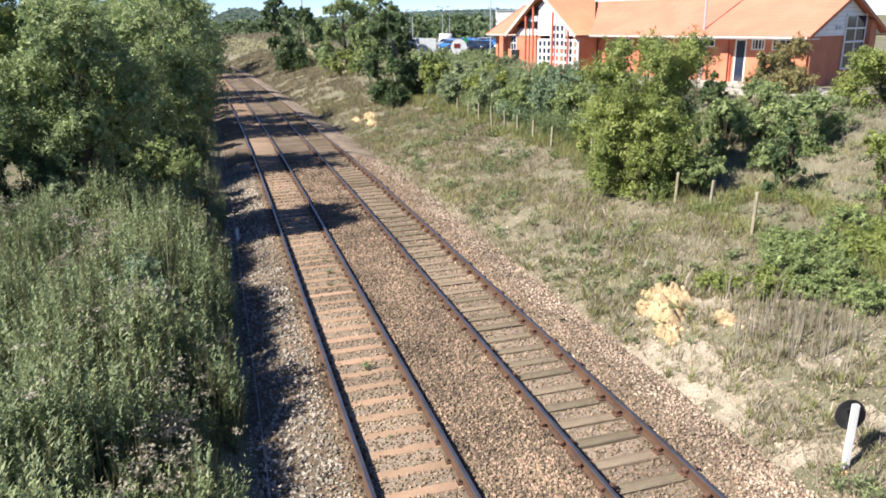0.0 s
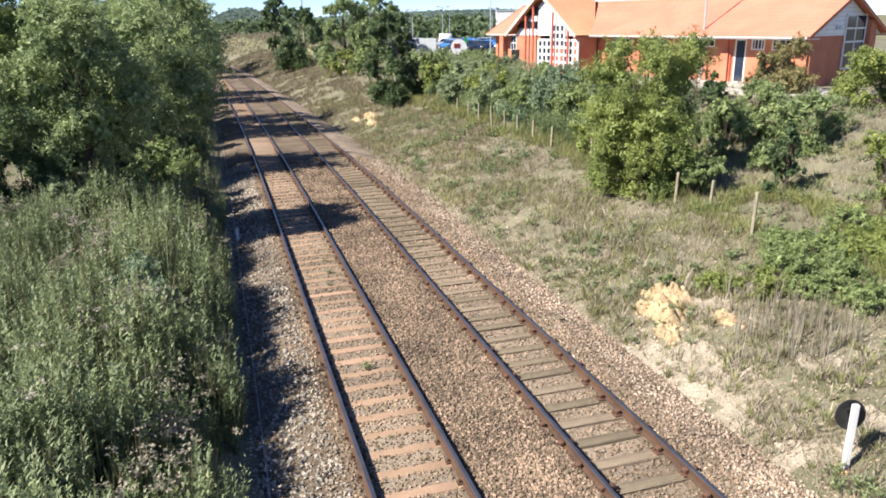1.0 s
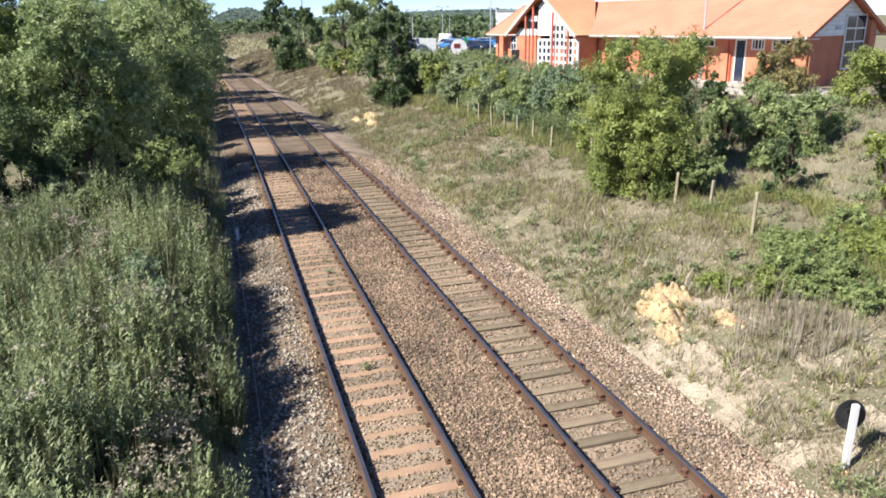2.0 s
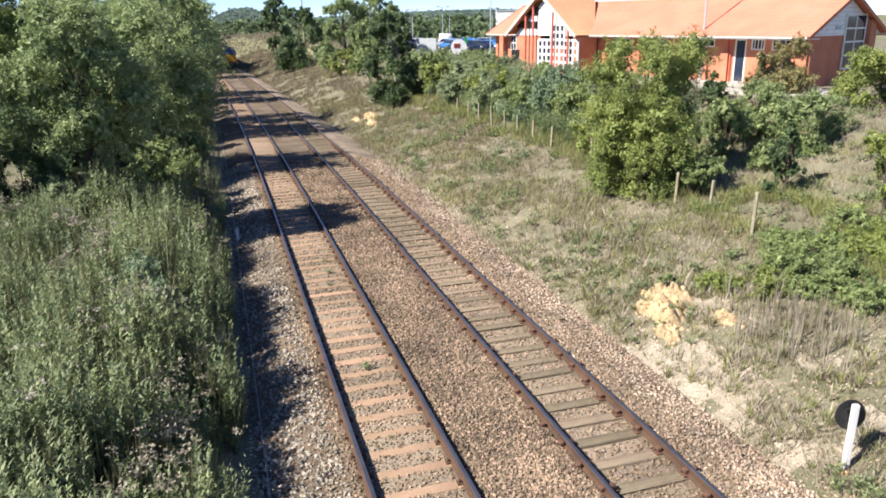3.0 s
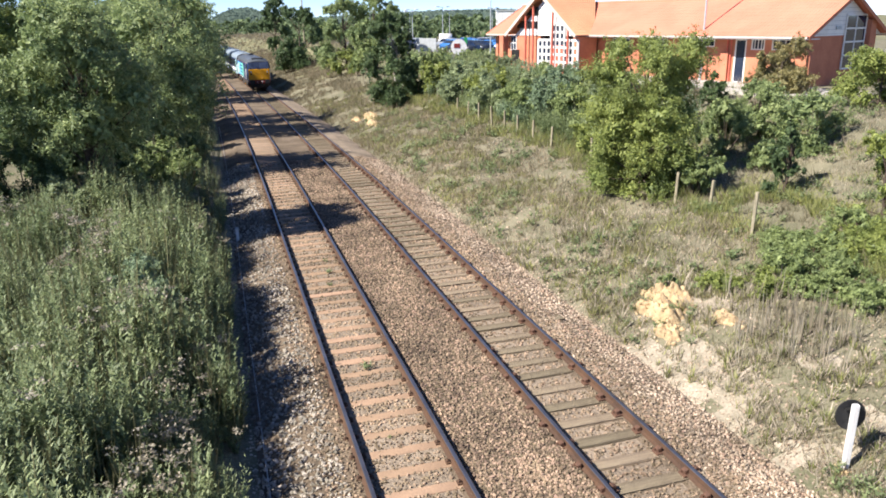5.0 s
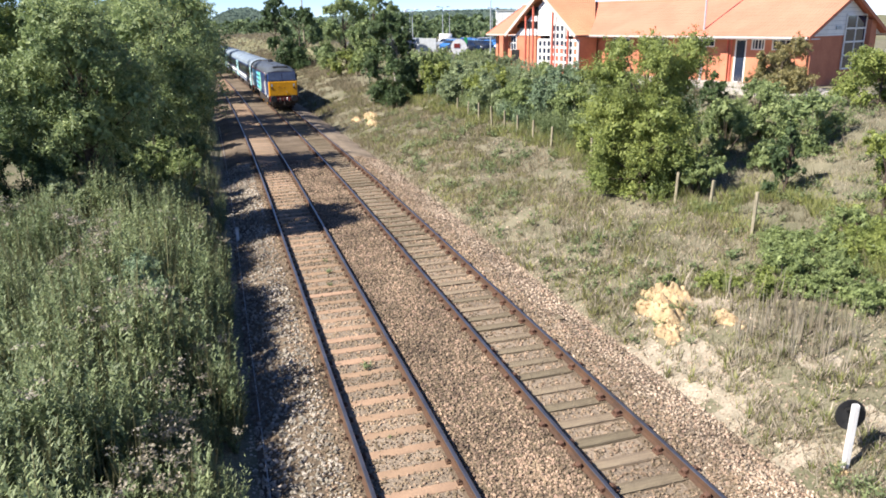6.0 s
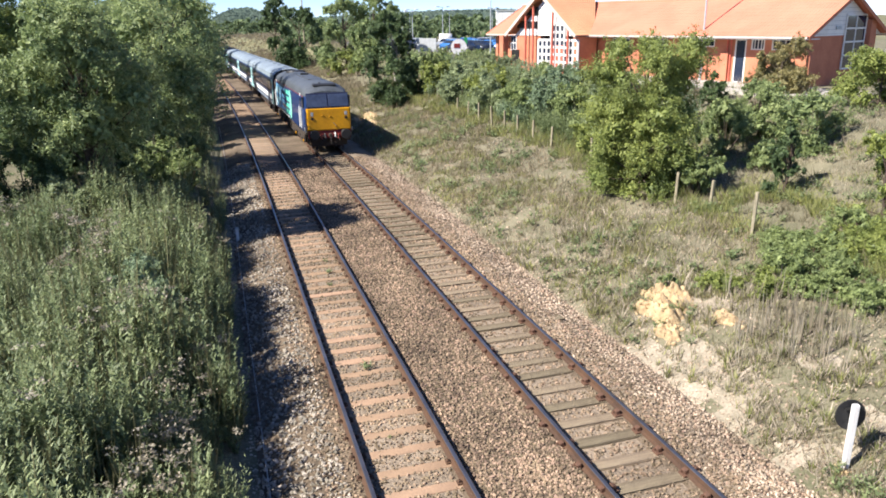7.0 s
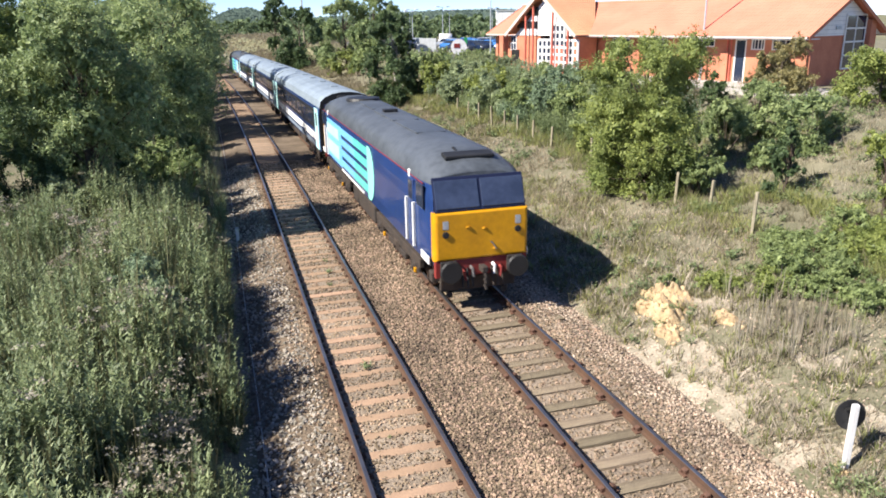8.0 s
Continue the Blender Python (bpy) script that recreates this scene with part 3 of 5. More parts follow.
                part("handrail", bm, "white", loco, "white door handrail")
            bm = bmesh.new()
            box(bm, (0.02, 0.75, 0.20), (sx * (HALF - 0.01), f - s * 0.5, 1.24))
            part("nose_flash", bm, "white", loco, "white flash at the cab corner")
            bm = bmesh.new()
            box(bm, (0.08, 0.16, 0.22), (sx * (HALF - 0.06), f - s * 2.0, 3.08), bevel=0.02)
            part("roof_bracket", bm, "white", loco)
        for xx, zz, r in ((-0.36, 2.06, 0.075), (0.06, 2.0, 0.07), (0.33, 1.46, 0.06)):
            bm = bmesh.new()
            tube(bm, (xx, f + s * 0.08, zz), (xx, f + s * 0.10, zz - 0.02), r, r * 0.8, 12)
            part("jumper_socket", bm, "yellow", loco, "small socket on the cab front")
        bm = bmesh.new()
        tube(bm, (0.22, f + s * 0.10, 1.66), (0.30, f + s * 0.12, 1.58), 0.018, 0.018, 6)
        tube(bm, (0.30, f + s * 0.12, 1.58), (0.36, f + s * 0.13, 1.46), 0.018, 0.018, 6)
        part("jumper_cable", bm, "steel", loco)
        bm = bmesh.new()
        box(bm, (2.40, 0.16, 0.44), (0, f - s * 0.02, 1.03), bevel=0.02)
        part("buffer_beam", bm, "bufferred", loco, "dull red buffer beam")
        bm = bmesh.new()
        box(bm, (0.16, 0.34, 0.16), (0, f + s * 0.16, 1.0), bevel=0.03)
        for k in range(3):
            tube(bm, (0, f + s * 0.3, 0.92 - k * 0.15), (0.03, f + s * 0.32, 0.80 - k * 0.15), 0.05, 0.045, 8)
        part("coupling", bm, "underframe", loco, "dark steel hook and screw coupling")
        # dark blocks added below the buffer beam in place of the shade there
        bm = bmesh.new()
        box(bm, (2.0, 0.14, 0.38), (0, f - s * 0.26, 0.54), pose(0, 0, 0, -8 * s, 0, 0), bevel=0.03)
        box(bm, (1.5, 0.5, 0.34), (0, f - s * 0.7, 0.62), bevel=0.03)
        part("obstacle_deflector", bm, "underframe", loco, "oily black block added for the shade below the buffers")
        for xx, top, tint_name in ((-0.52, 0.98, "bufferred"), (-0.30, 1.05, "steel"), (0.28, 1.08, "white"), (0.46, 1.0, "bufferred")):
            bm = bmesh.new()
            tube(bm, (xx, f + s * 0.10, top), (xx, f + s * 0.24, top - 0.02), 0.045, 0.04, 8)
            tube(bm, (xx, f + s * 0.23, top), (xx * 0.92, f + s * 0.26, top - 0.22), 0.03, 0.03, 7)
            part("pipe_cock", bm, tint_name, loco)
        for sx in (-1, 1):
            bm = bmesh.new()
            box(bm, (0.42, 0.10, 0.44), (sx * 0.87, f + s * 0.07, 1.02), bevel=0.03)
            part("buffer_housing", bm, "underframe", loco)
            bm = bmesh.new()
            box(bm, (0.06, 0.10, 0.55), (sx * 0.72, f - s * 0.35, 0.45), pose(0, 0, 0, -12 * s, 0, 0), bevel=0.015)
            box(bm, (0.16, 0.05, 0.16), (sx * 0.74, f - s * 0.30, 0.22), bevel=0.015)
            part("guard_iron", bm, "underframe", loco)
            bm = bmesh.new()
            box(bm, (0.5, 0.30, 0.28), (sx * 0.95, f - s * 0.45, 0.72), bevel=0.04)
            part("step_bracket", bm, "underframe", loco)
        bm = bmesh.new()
        box(bm, (1.30, 0.40, 0.11), (0, f - s * 0.98, TOP - 0.15), pose(0, 0, 0, -s * 10, 0, 0), bevel=0.04)
        part("roof_vent", bm, "black", loco, "black slotted roof vent")
        bm = bmesh.new()
        tube(bm, (-0.2, f - s * 1.30, 3.68), (-0.2, f - s * 1.55, 3.74), 0.05, 0.05, 8)
        part("horn", bm, "black", loco)
    # livery on both sides
    for sx in (-1, 1):
        x = sx * (HALF + 0.006)
        bm = bmesh.new()
        box(bm, (0.012, 4.2, 1.62), (x, 5.6, 2.10))
        part("livery_panel", bm, "sky_blue", loco, "light blue livery panel")
        for z, h in ((2.5, 0.42), (1.75, 0.55)):
            bm = bmesh.new()
            box(bm, (0.008, 3.2, h), (sx * (HALF + 0.014), 5.75, z))
            part("livery_block", bm, "cyan", loco)
        for k in range(4):
            bm = bmesh.new()
            y0, y1 = -1.9 - 0.25 * (1.5 - abs(k - 1.5)), 3.55
            box(bm, (0.014, (y1 - y0) / 2, 0.26), (x, y0 + (y1 - y0) / 4, 2.76 - k * 0.42))
            part("stripe", bm, "mint", loco, "mint green stripe")
            bm = bmesh.new()
            box(bm, (0.014, (y1 - y0) / 2, 0.26), (x, y0 + 3 * (y1 - y0) / 4, 2.76 - k * 0.42))
            part("stripe", bm, "sky_blue", loco, "light blue stripe")
        bm = bmesh.new()
        vs = []
        for k in range(13):
            a = math.pi * k / 12
            vs.append((x + sx * 0.004, -2.0 - 0.75 * math.sin(a), 2.10 + 0.90 * math.cos(a)))
        vs += [(x + sx * 0.004, -1.7, 1.22), (x + sx * 0.004, -1.7, 2.98)]
        f0 = bm.faces.new([bm.verts.new(v) for v in vs])
        ext = bmesh.ops.extrude_face_region(bm, geom=[f0])
        for v in ext["geom"]:
            if isinstance(v, bmesh.types.BMVert):
                v.co.x += sx * 0.008
        part("livery_arrow", bm, "arrow_mint", loco, "pale green rounded arrow")
        bm = bmesh.new()
        box(bm, (0.02, 17.0, 0.02), (sx * (HALF - 0.035), 0, 3.08))
        part("cant_line", bm, "bufferred", loco, "thin red cantrail line")
        bm = bmesh.new()
        box(bm, (0.02, 4.6, 0.07), (sx * (HALF + 0.004), 1.4, 1.20))
        part("sole_line", bm, "white", loco, "white line low on the side")
        for yy in (3.0, 6.9):
            bm = bmesh.new()
            for k in range(9):
                box(bm, (0.03, 1.5, 0.03), (sx * (HALF - 0.21), yy, 3.30 + k * 0.001), pose(0, 0, 0, 0, sx * 40, 0))
            part("cant_grille", bm, "black", loco)
    # roof panels, fan grille and exhaust
    for yy, ln, wd in ((-3.6, 2.6, 0.9), (-0.4, 3.0, 0.9), (2.8, 2.4, 0.8)):
        bm = bmesh.new()
        box(bm, (wd, ln, 0.05), (0, yy, TOP - 0.028), bevel=0.02)
        part("roof_hatch", bm, "roofgrey", loco)
    bm = bmesh.new()
    bmesh.ops.create_cone(bm, cap_ends=True, segments=28, radius1=0.72, radius2=0.66, depth=0.10, matrix=Matrix.Translation((0, 5.4, TOP)))
    part("radiator_fan", bm, "black", loco, "dark round radiator fan")
    bm = bmesh.new()
    box(bm, (0.5, 0.35, 0.10), (0, 0.4, TOP + 0.05), bevel=0.02)
    part("exhaust", bm, "black", loco)
    bm = bmesh.new()
    box(bm, (2.3, 18.0, 0.20), (0, 0, 1.06), bevel=0.03)
    part("underframe", bm, "underframe", loco)
    for sx in (-1, 1):
        bm = bmesh.new()
        box(bm, (0.85, 4.0, 0.62), (sx * 0.78, 0.0, 0.66), bevel=0.08)
        part("fuel_tank", bm, "underframe", loco, "oily black fuel tank")
        for yy in (-7.6, -3.9, 3.9, 7.6):
            bm = bmesh.new()
            box(bm, (0.07, 0.11, 0.13), (sx * 1.30, yy, 0.55), bevel=0.02)
            part("axle_sensor", bm, "yellow", loco, "small yellow axle end box")
    sets = bogie(loco, -5.2, 4.3, 3, 0.57) + bogie(loco, 5.2, 4.3, 3, 0.57)
    return loco, sets


def make_coach(label):
    coach = thing("railway_coach", (0, 0, 0), label, "railway coach", "coaches")
    L, half = 11.3, 1.36
    ring = section(half, 0.95, 3.05, 3.80)
    n = len(ring)
    rows = [[(u * k, y, 0.95 + (z - 0.95) * k2) for u, z in ring] for y, k, k2 in ((-L, 0.985, 0.985), (-L + 0.12, 1, 1), (0, 1, 1), (L - 0.12, 1, 1), (L, 0.985, 0.985))]
    bm = bmesh.new()
    side = {0, 1, 2, n - 2, n - 3, n - 4}
    loft(bm, rows, cap=True, index=lambda i, j: 0 if j in side else 1, capindex=2)
    part("body", bm, ["navy", "coachroof", "black"], coach, "navy blue coach body with a grey roof")
    for sx in (-1, 1):
        x = sx * (half + 0.006)
        bm = bmesh.new()
        box(bm, (0.012, 20.2, 0.36), (x, 0, 1.55))
        part("white_band", bm, "white", coach, "white band below the windows")
        bm = bmesh.new()
        box(bm, (0.012, 19.4, 0.16), (x, 0, 1.15))
        part("skirt_band", bm, "coachroof", coach, "grey lower skirt band")
        bm = bmesh.new()
        box(bm, (0.014, 19.4, 0.98), (x, 0, 2.42))
        part("window_band", bm, "black", coach, "black band round the windows")
        for k in range(8):
            bm = bmesh.new()
            box(bm, (0.02, 1.95, 0.66), (sx * (half + 0.010), -8.3 + k * 2.37, 2.42), bevel=0.008)
            part("window", bm, "glass", coach)
        for s in (-1, 1):
            bm = bmesh.new()
            box(bm, (0.03, 1.15, 1.95), (sx * (half + 0.004), s * (L - 0.72), 2.0), bevel=0.012)
            door = part("door", bm, "pale_mint", coach, "pale mint end door")
            bm = bmesh.new()
            box(bm, (0.02, 0.42, 0.62), (sx * (half + 0.018), s * (L - 0.72), 2.45), bevel=0.008)
            part("door_window", bm, "glass", door)
    for s in (-1, 1):
        bm = bmesh.new()
        box(bm, (1.0, 0.36, 2.1), (0, s * (L + 0.16), 2.05), bevel=0.05)
        part("gangway", bm, "black", coach, "black rubber corridor gangway")
        for sx in (-1, 1):
            bm = bmesh.new()
            tube(bm, (sx * 0.87, s * (L - 0.1), 1.02), (sx * 0.87, s * (L + 0.26), 1.02), 0.13, 0.12, 12)
            bmesh.ops.create_cone(bm, cap_ends=True, segments=20, radius1=0.24, radius2=0.24, depth=0.05,
                                  matrix=Matrix.Translation((sx * 0.87, s * (L + 0.26), 1.02)) @ pose(0, 0, 0, 90, 0, 0))
            part("buffer", bm, "underframe", coach)
    for yy, ln in ((-2.6, 2.2), (0.6, 3.2), (3.4, 1.6)):
        bm = bmesh.new()
        box(bm, (2.3, ln, 0.55), (0, yy, 0.66), bevel=0.05)
        part("equipment_box", bm, "underframe", coach)
    for k in range(5):
        bm = bmesh.new()
        box(bm, (0.35, 0.35, 0.10), (0, -8 + 4 * k, 3.80), bevel=0.03)
        part("roof_ventilator", bm, "coachroof", coach)
    return coach, bogie(coach, -8.0, 2.6, 2, 0.46) + bogie(coach, 8.0, 2.6, 2, 0.46)


def set_of(copy, original, sets):
    """The wheelsets of a copied vehicle, in the same order."""
    old = [o for o in original.children_recursive]
    twin = dict(zip(old, copy.children_recursive))
    return [(twin[w], y, r) for w, y, r in sets]


locomotive, loco_wheels = make_locomotive("locomotive", "navy blue diesel locomotive with yellow front and green stripes")
coach, coach_wheels = make_coach("navy coach with black windows, white band and mint doors")
TRAIN = [(locomotive, 9.15, loco_wheels), (coach, 30.3, coach_wheels)]
for k in (1, 2):
    twin_coach = copy_thing(coach, pose(0, 0, 0))
    TRAIN.append((twin_coach, 30.3 + 23.25 * k, set_of(twin_coach, coach, coach_wheels)))
rear = copy_thing(locomotive, pose(0, 0, 0))
tagged(rear, "navy blue diesel locomotive at the tail of the train")
TRAIN.append((rear, 30.3 + 2 * 23.25 + 21.2, set_of(rear, locomotive, loco_wheels)))

SPEED, FRONT_AT_END, CENTRE = 24.8, 16.34, 3.484


def motions():
    """The train comes round the bend at a steady speed; its wheels roll."""
    for vehicle, behind, wheels in TRAIN:
        rows, turn = [], 180 if vehicle == rear else 0
        for k in range(33):
            t = k * 0.25
            y = FRONT_AT_END + SPEED * (8.0 - t) + behind
            pitch = math.degrees(math.atan((grade(y + 2) - grade(y - 2)) / 4)) * (-1 if turn else 1)
            rows.append((t, pose(CENTRE + bend(y), y, grade(y), pitch, 0, heading(y) + turn)))
        walk(vehicle, rows)
        for wheel, yy, radius in wheels:
            step = min(88.0, math.degrees(SPEED / FPS / radius)) * (-1 if turn else 1)
            walk(wheel, [(k / FPS, pose(0, yy, radius, k * step, 0, 0)) for k in range(241)])


# ---- the cutting ----
make_ground()
make_ballast()
make_track(0.0, 0.614, 3.38, False, "double rails on rust-stained concrete sleepers in brown ballast")
make_track(3.484, 0.655, 3.40, True, "double rails in iron chairs on weathered timber sleepers")

# trees on the sunny side of the line, whose shadows cross the rails: place, height, width
# the tree at (-11.6, 25.0), mostly out of view, is added to shade the bushes
ROW = ((-6.5, 26.0, 6.6, 5.6, "leaf"), (-11.6, 25.0, 5.6, 6.2, "leaf"), (-6.2, 38.5, 7.3, 9.0, "leaf"), (-12.5, 37.0, 7.4, 7.5, "leaf_yellow"),
       (-5.9, 52.5, 9.8, 10.0, "leaf"), (-15.5, 49.0, 7.6, 8.5, "leaf_grey"), (-5.9, 60.0, 10.2, 10.0, "leaf"), (-14.0, 66.0, 8.6, 9.0, "leaf"), (-6.4, 79.0, 9.2, 10.0, "leaf"),
       (-6.6, 88.5, 9.4, 10.0, "leaf"), (-17.0, 88.0, 9.5, 9.0, "leaf"), (-6.4, 120.0, 10.2, 9.6, "leaf"),
       (-16.0, 160.0, 10.0, 10.0, "leaf"), (-5.0, 134.0, 11.8, 12.0, "leaf"), (-5.9, 143.5, 12.2, 12.0, "leaf"), (-20.0, 190.0, 11.0, 12.0, "leaf_dark"))
for k, (x, y, h, w, leaves) in enumerate(ROW):
    near = y < 45
    make_tree("tree", (x, y), h, w, leaves, 100 + k, 50000 if near else 22000 if y < 100 else 12000, (0.048 if y < 30 else 0.06) if near else 0.09 if y < 100 else 0.13, low=0.30 if y < 30 else 0.10, count=40 if near else 64,
              label="broad hedgerow tree, grey-green, on the railway bank" if leaves == "leaf_grey" else "dense green hedgerow tree on the railway bank", group="lineside trees")

# far bank: place, height, width
make_tree("tree", (11.9, 22.6), 5.6, 5.0, "leaf_yellow", 231, 90000, 0.034, low=0.05, count=64, dome=0.72, label="rounded yellow-green tree by the fence on the bank")
make_tree("tree", (11.3, 58.5), 7.0, 5.2, "leaf_dark", 242, 26000, 0.08, "birch", "slender birch with pale trunks on the bank", low=0.06, count=44, trunks=3)
make_tree("tree", (13.3, 92.0), 8.6, 7.5, "leaf", 203, 17000, 0.10, label="green tree at the top of the bank")
make_tree("tree", (14.3, 79.0), 8.2, 6.5, "leaf", 204, 17000, 0.10, label="green tree at the top of the bank")
make_tree("tree", (9.9, 110.0), 8.6, 9.0, "leaf_dark", 205, 17000, 0.12, low=0.05, label="dense dark tree above the bend")
make_tree("tree", (9.5, 146.0), 10.5, 7.0, "leaf_dark", 206, 12000, 0.14, label="tall dark tree beyond the bend")
make_tree("tree", (24.5, 30.6), 2.6, 4.0, "leaf_olive", 207, 24000, 0.042, low=0.06, count=26, dome=0.6, label="small browning tree in front of the brick wall")
make_tree("tree", (23.9, 24.2), 2.3, 4.2, "leaf_yellow", 208, 26000, 0.042, low=0.05, count=26, dome=0.6, label="small yellow-green tree beside the gable")
make_tree("tree", (14.7, 18.8), 2.4, 1.6, "leaf_dark", 209, 8000, 0.035, low=0.04, count=22, cone=True, label="young dark conical tree on the bank")
make_tree("tree", (14.6, 15.0), 2.5, 1.9, "leaf_yellow", 210, 9000, 0.036, low=0.08, label="young yellow-green tree on the bank")
BUSHES = ((13.0, 20.9, 1.5, 2.1, "leaf"), (16.6, 24.3, 2.4, 3.3, "leaf"), (18.6, 24.9, 2.3, 3.0, "leaf"), (18.3, 21.5, 2.3, 3.6, "leaf"), (20.8, 31.0, 1.7, 1.7, "leaf_dark"),
          (14.8, 52.5, 2.6, 4.2, "leaf_grey"), (14.9, 46.0, 2.9, 4.0, "leaf_yellow"), (15.0, 40.8, 2.8, 4.0, "leaf_grey"), (14.9, 36.0, 2.8, 3.6, "leaf_blue"), (15.3, 31.0, 2.7, 3.4, "leaf_grey"),
          (10.4, 54.3, 1.7, 2.4, "leaf_dark"), (12.7, 86.0, 3.3, 5.0, "leaf_yellow"), (17.5, 44.0, 2.4, 4.0, "leaf"), (17.8, 52.0, 2.0, 4.5, "leaf_grey"), (20.5, 27.2, 1.8, 2.4, "leaf"),
          (15.5, 62.0, 2.4, 5.0, "leaf"), (15.0, 70.0, 2.6, 5.0, "leaf"), (16.2, 21.5, 1.2, 1.6, "leaf"), (19.5, 17.5, 1.7, 2.2, "leaf_yellow"), (8.0, 14.9, 0.6, 0.6, "leaf"), (14.0, 43.5, 2.6, 3.6, "leaf_grey"), (14.2, 38.5, 2.5, 3.4, "leaf_bramble"), (14.0, 49.2, 2.6, 3.6, "leaf_grey"),
          (14.6, 33.4, 2.6, 3.2, "leaf_bramble"), (14.4, 56.0, 2.6, 4.0, "leaf_yellow"), (13.6, 28.6, 2.6, 3.0, "leaf_yellow"), (16.8, 39.0, 2.6, 4.0, "leaf_blue"), (17.4, 34.5, 2.6, 3.6, "leaf_grey"), (18.6, 61.5, 0.9, 3.0, "leaf"), (20.8, 62.5, 0.9, 3.0, "leaf_grey"),
          (21.6, 68.5, 0.9, 3.2, "leaf"), (24.6, 69.5, 0.9, 3.4, "leaf_grey"))
for k, (x, y, h, w, leaves) in enumerate(BUSHES):
    make_bush("bush", (x, y), h, w, leaves, 300 + k, int(1700 + 900 * h * w ** 0.5) if y < 60 else 3500, 0.05 + 0.001 * y,
              {"leaf_dark": "dark green bush on the railway bank", "leaf_blue": "dense blue-green bush on the railway bank", "leaf_yellow": "yellow-green bush on the railway bank",
               "leaf_grey": "grey-green bush behind the fence", "leaf_bramble": "fresh green bush behind the fence"}.get(leaves, "green bush on the railway bank"), group="bank bushes")


# ---- low plants: tall weeds, grass, brambles ----
def plant_variant(rng, h, stems, leaves, spread, size, slim, rise):
    """One weed: leaning stems with upward leaves; returns leaf and stem quads about its foot."""
    lq, sq, tips = [], [], []
    for _ in range(stems):
        a = rng.uniform(0, 2 * math.pi)
        hh = h * rng.uniform(0.65, 1.1)
        top = np.array([math.cos(a) * spread * rng.uniform(0.3, 1.1), math.sin(a) * spread * rng.uniform(0.3, 1.1), hh])
        foot = np.array([math.cos(a), math.sin(a), 0]) * 0.05
        t = np.sort(rng.uniform(0.12, 1.0, leaves))
        c = foot + (top - foot) * t[:, None] ** np.array([1.5, 1.5, 1.0])
        phi = rng.uniform(0, 2 * math.pi, leaves)
        d = np.stack([np.cos(phi), np.sin(phi), np.full(leaves, rise) + rng.normal(0, 0.25, leaves)], axis=1)
        d /= np.linalg.norm(d, axis=1)[:, None]
        b = np.stack([-np.sin(phi), np.cos(phi), rng.normal(0, 0.35, leaves)], axis=1)
        s = (size * (1.25 - 0.75 * t) * rng.uniform(0.7, 1.3, leaves))[:, None]
        lq.append(np.stack([c - b * s * slim * 0.5, c + d * s * 0.35 + b * s * slim, c + d * s], axis=1))
        side = np.array([-math.sin(a), math.cos(a), 0]) * 0.006
        mid = foot + (top - foot) * np.array([0.35, 0.35, 0.5])
        sq.append(np.array([[foot - side, foot + side, mid + side, mid - side], [mid - side, mid + side, top + side * 0.4, top - side * 0.4]]))
        tips.append(top)
    return np.concatenate(lq), np.concatenate(sq), np.array(tips)


def scatter(variants, places, rng, scale=(0.75, 1.2)):
    out = []
    for x, y, z, s in places:
        v = variants[rng.integers(len(variants))]
        a, k = rng.uniform(0, 2 * math.pi), s * rng.uniform(*scale)
        r = np.array([[math.cos(a), -math.sin(a), 0], [math.sin(a), math.cos(a), 0], [0, 0, 1]])
        out.append((v @ r.T) * k + (x, y, z))
    return np.concatenate(out)


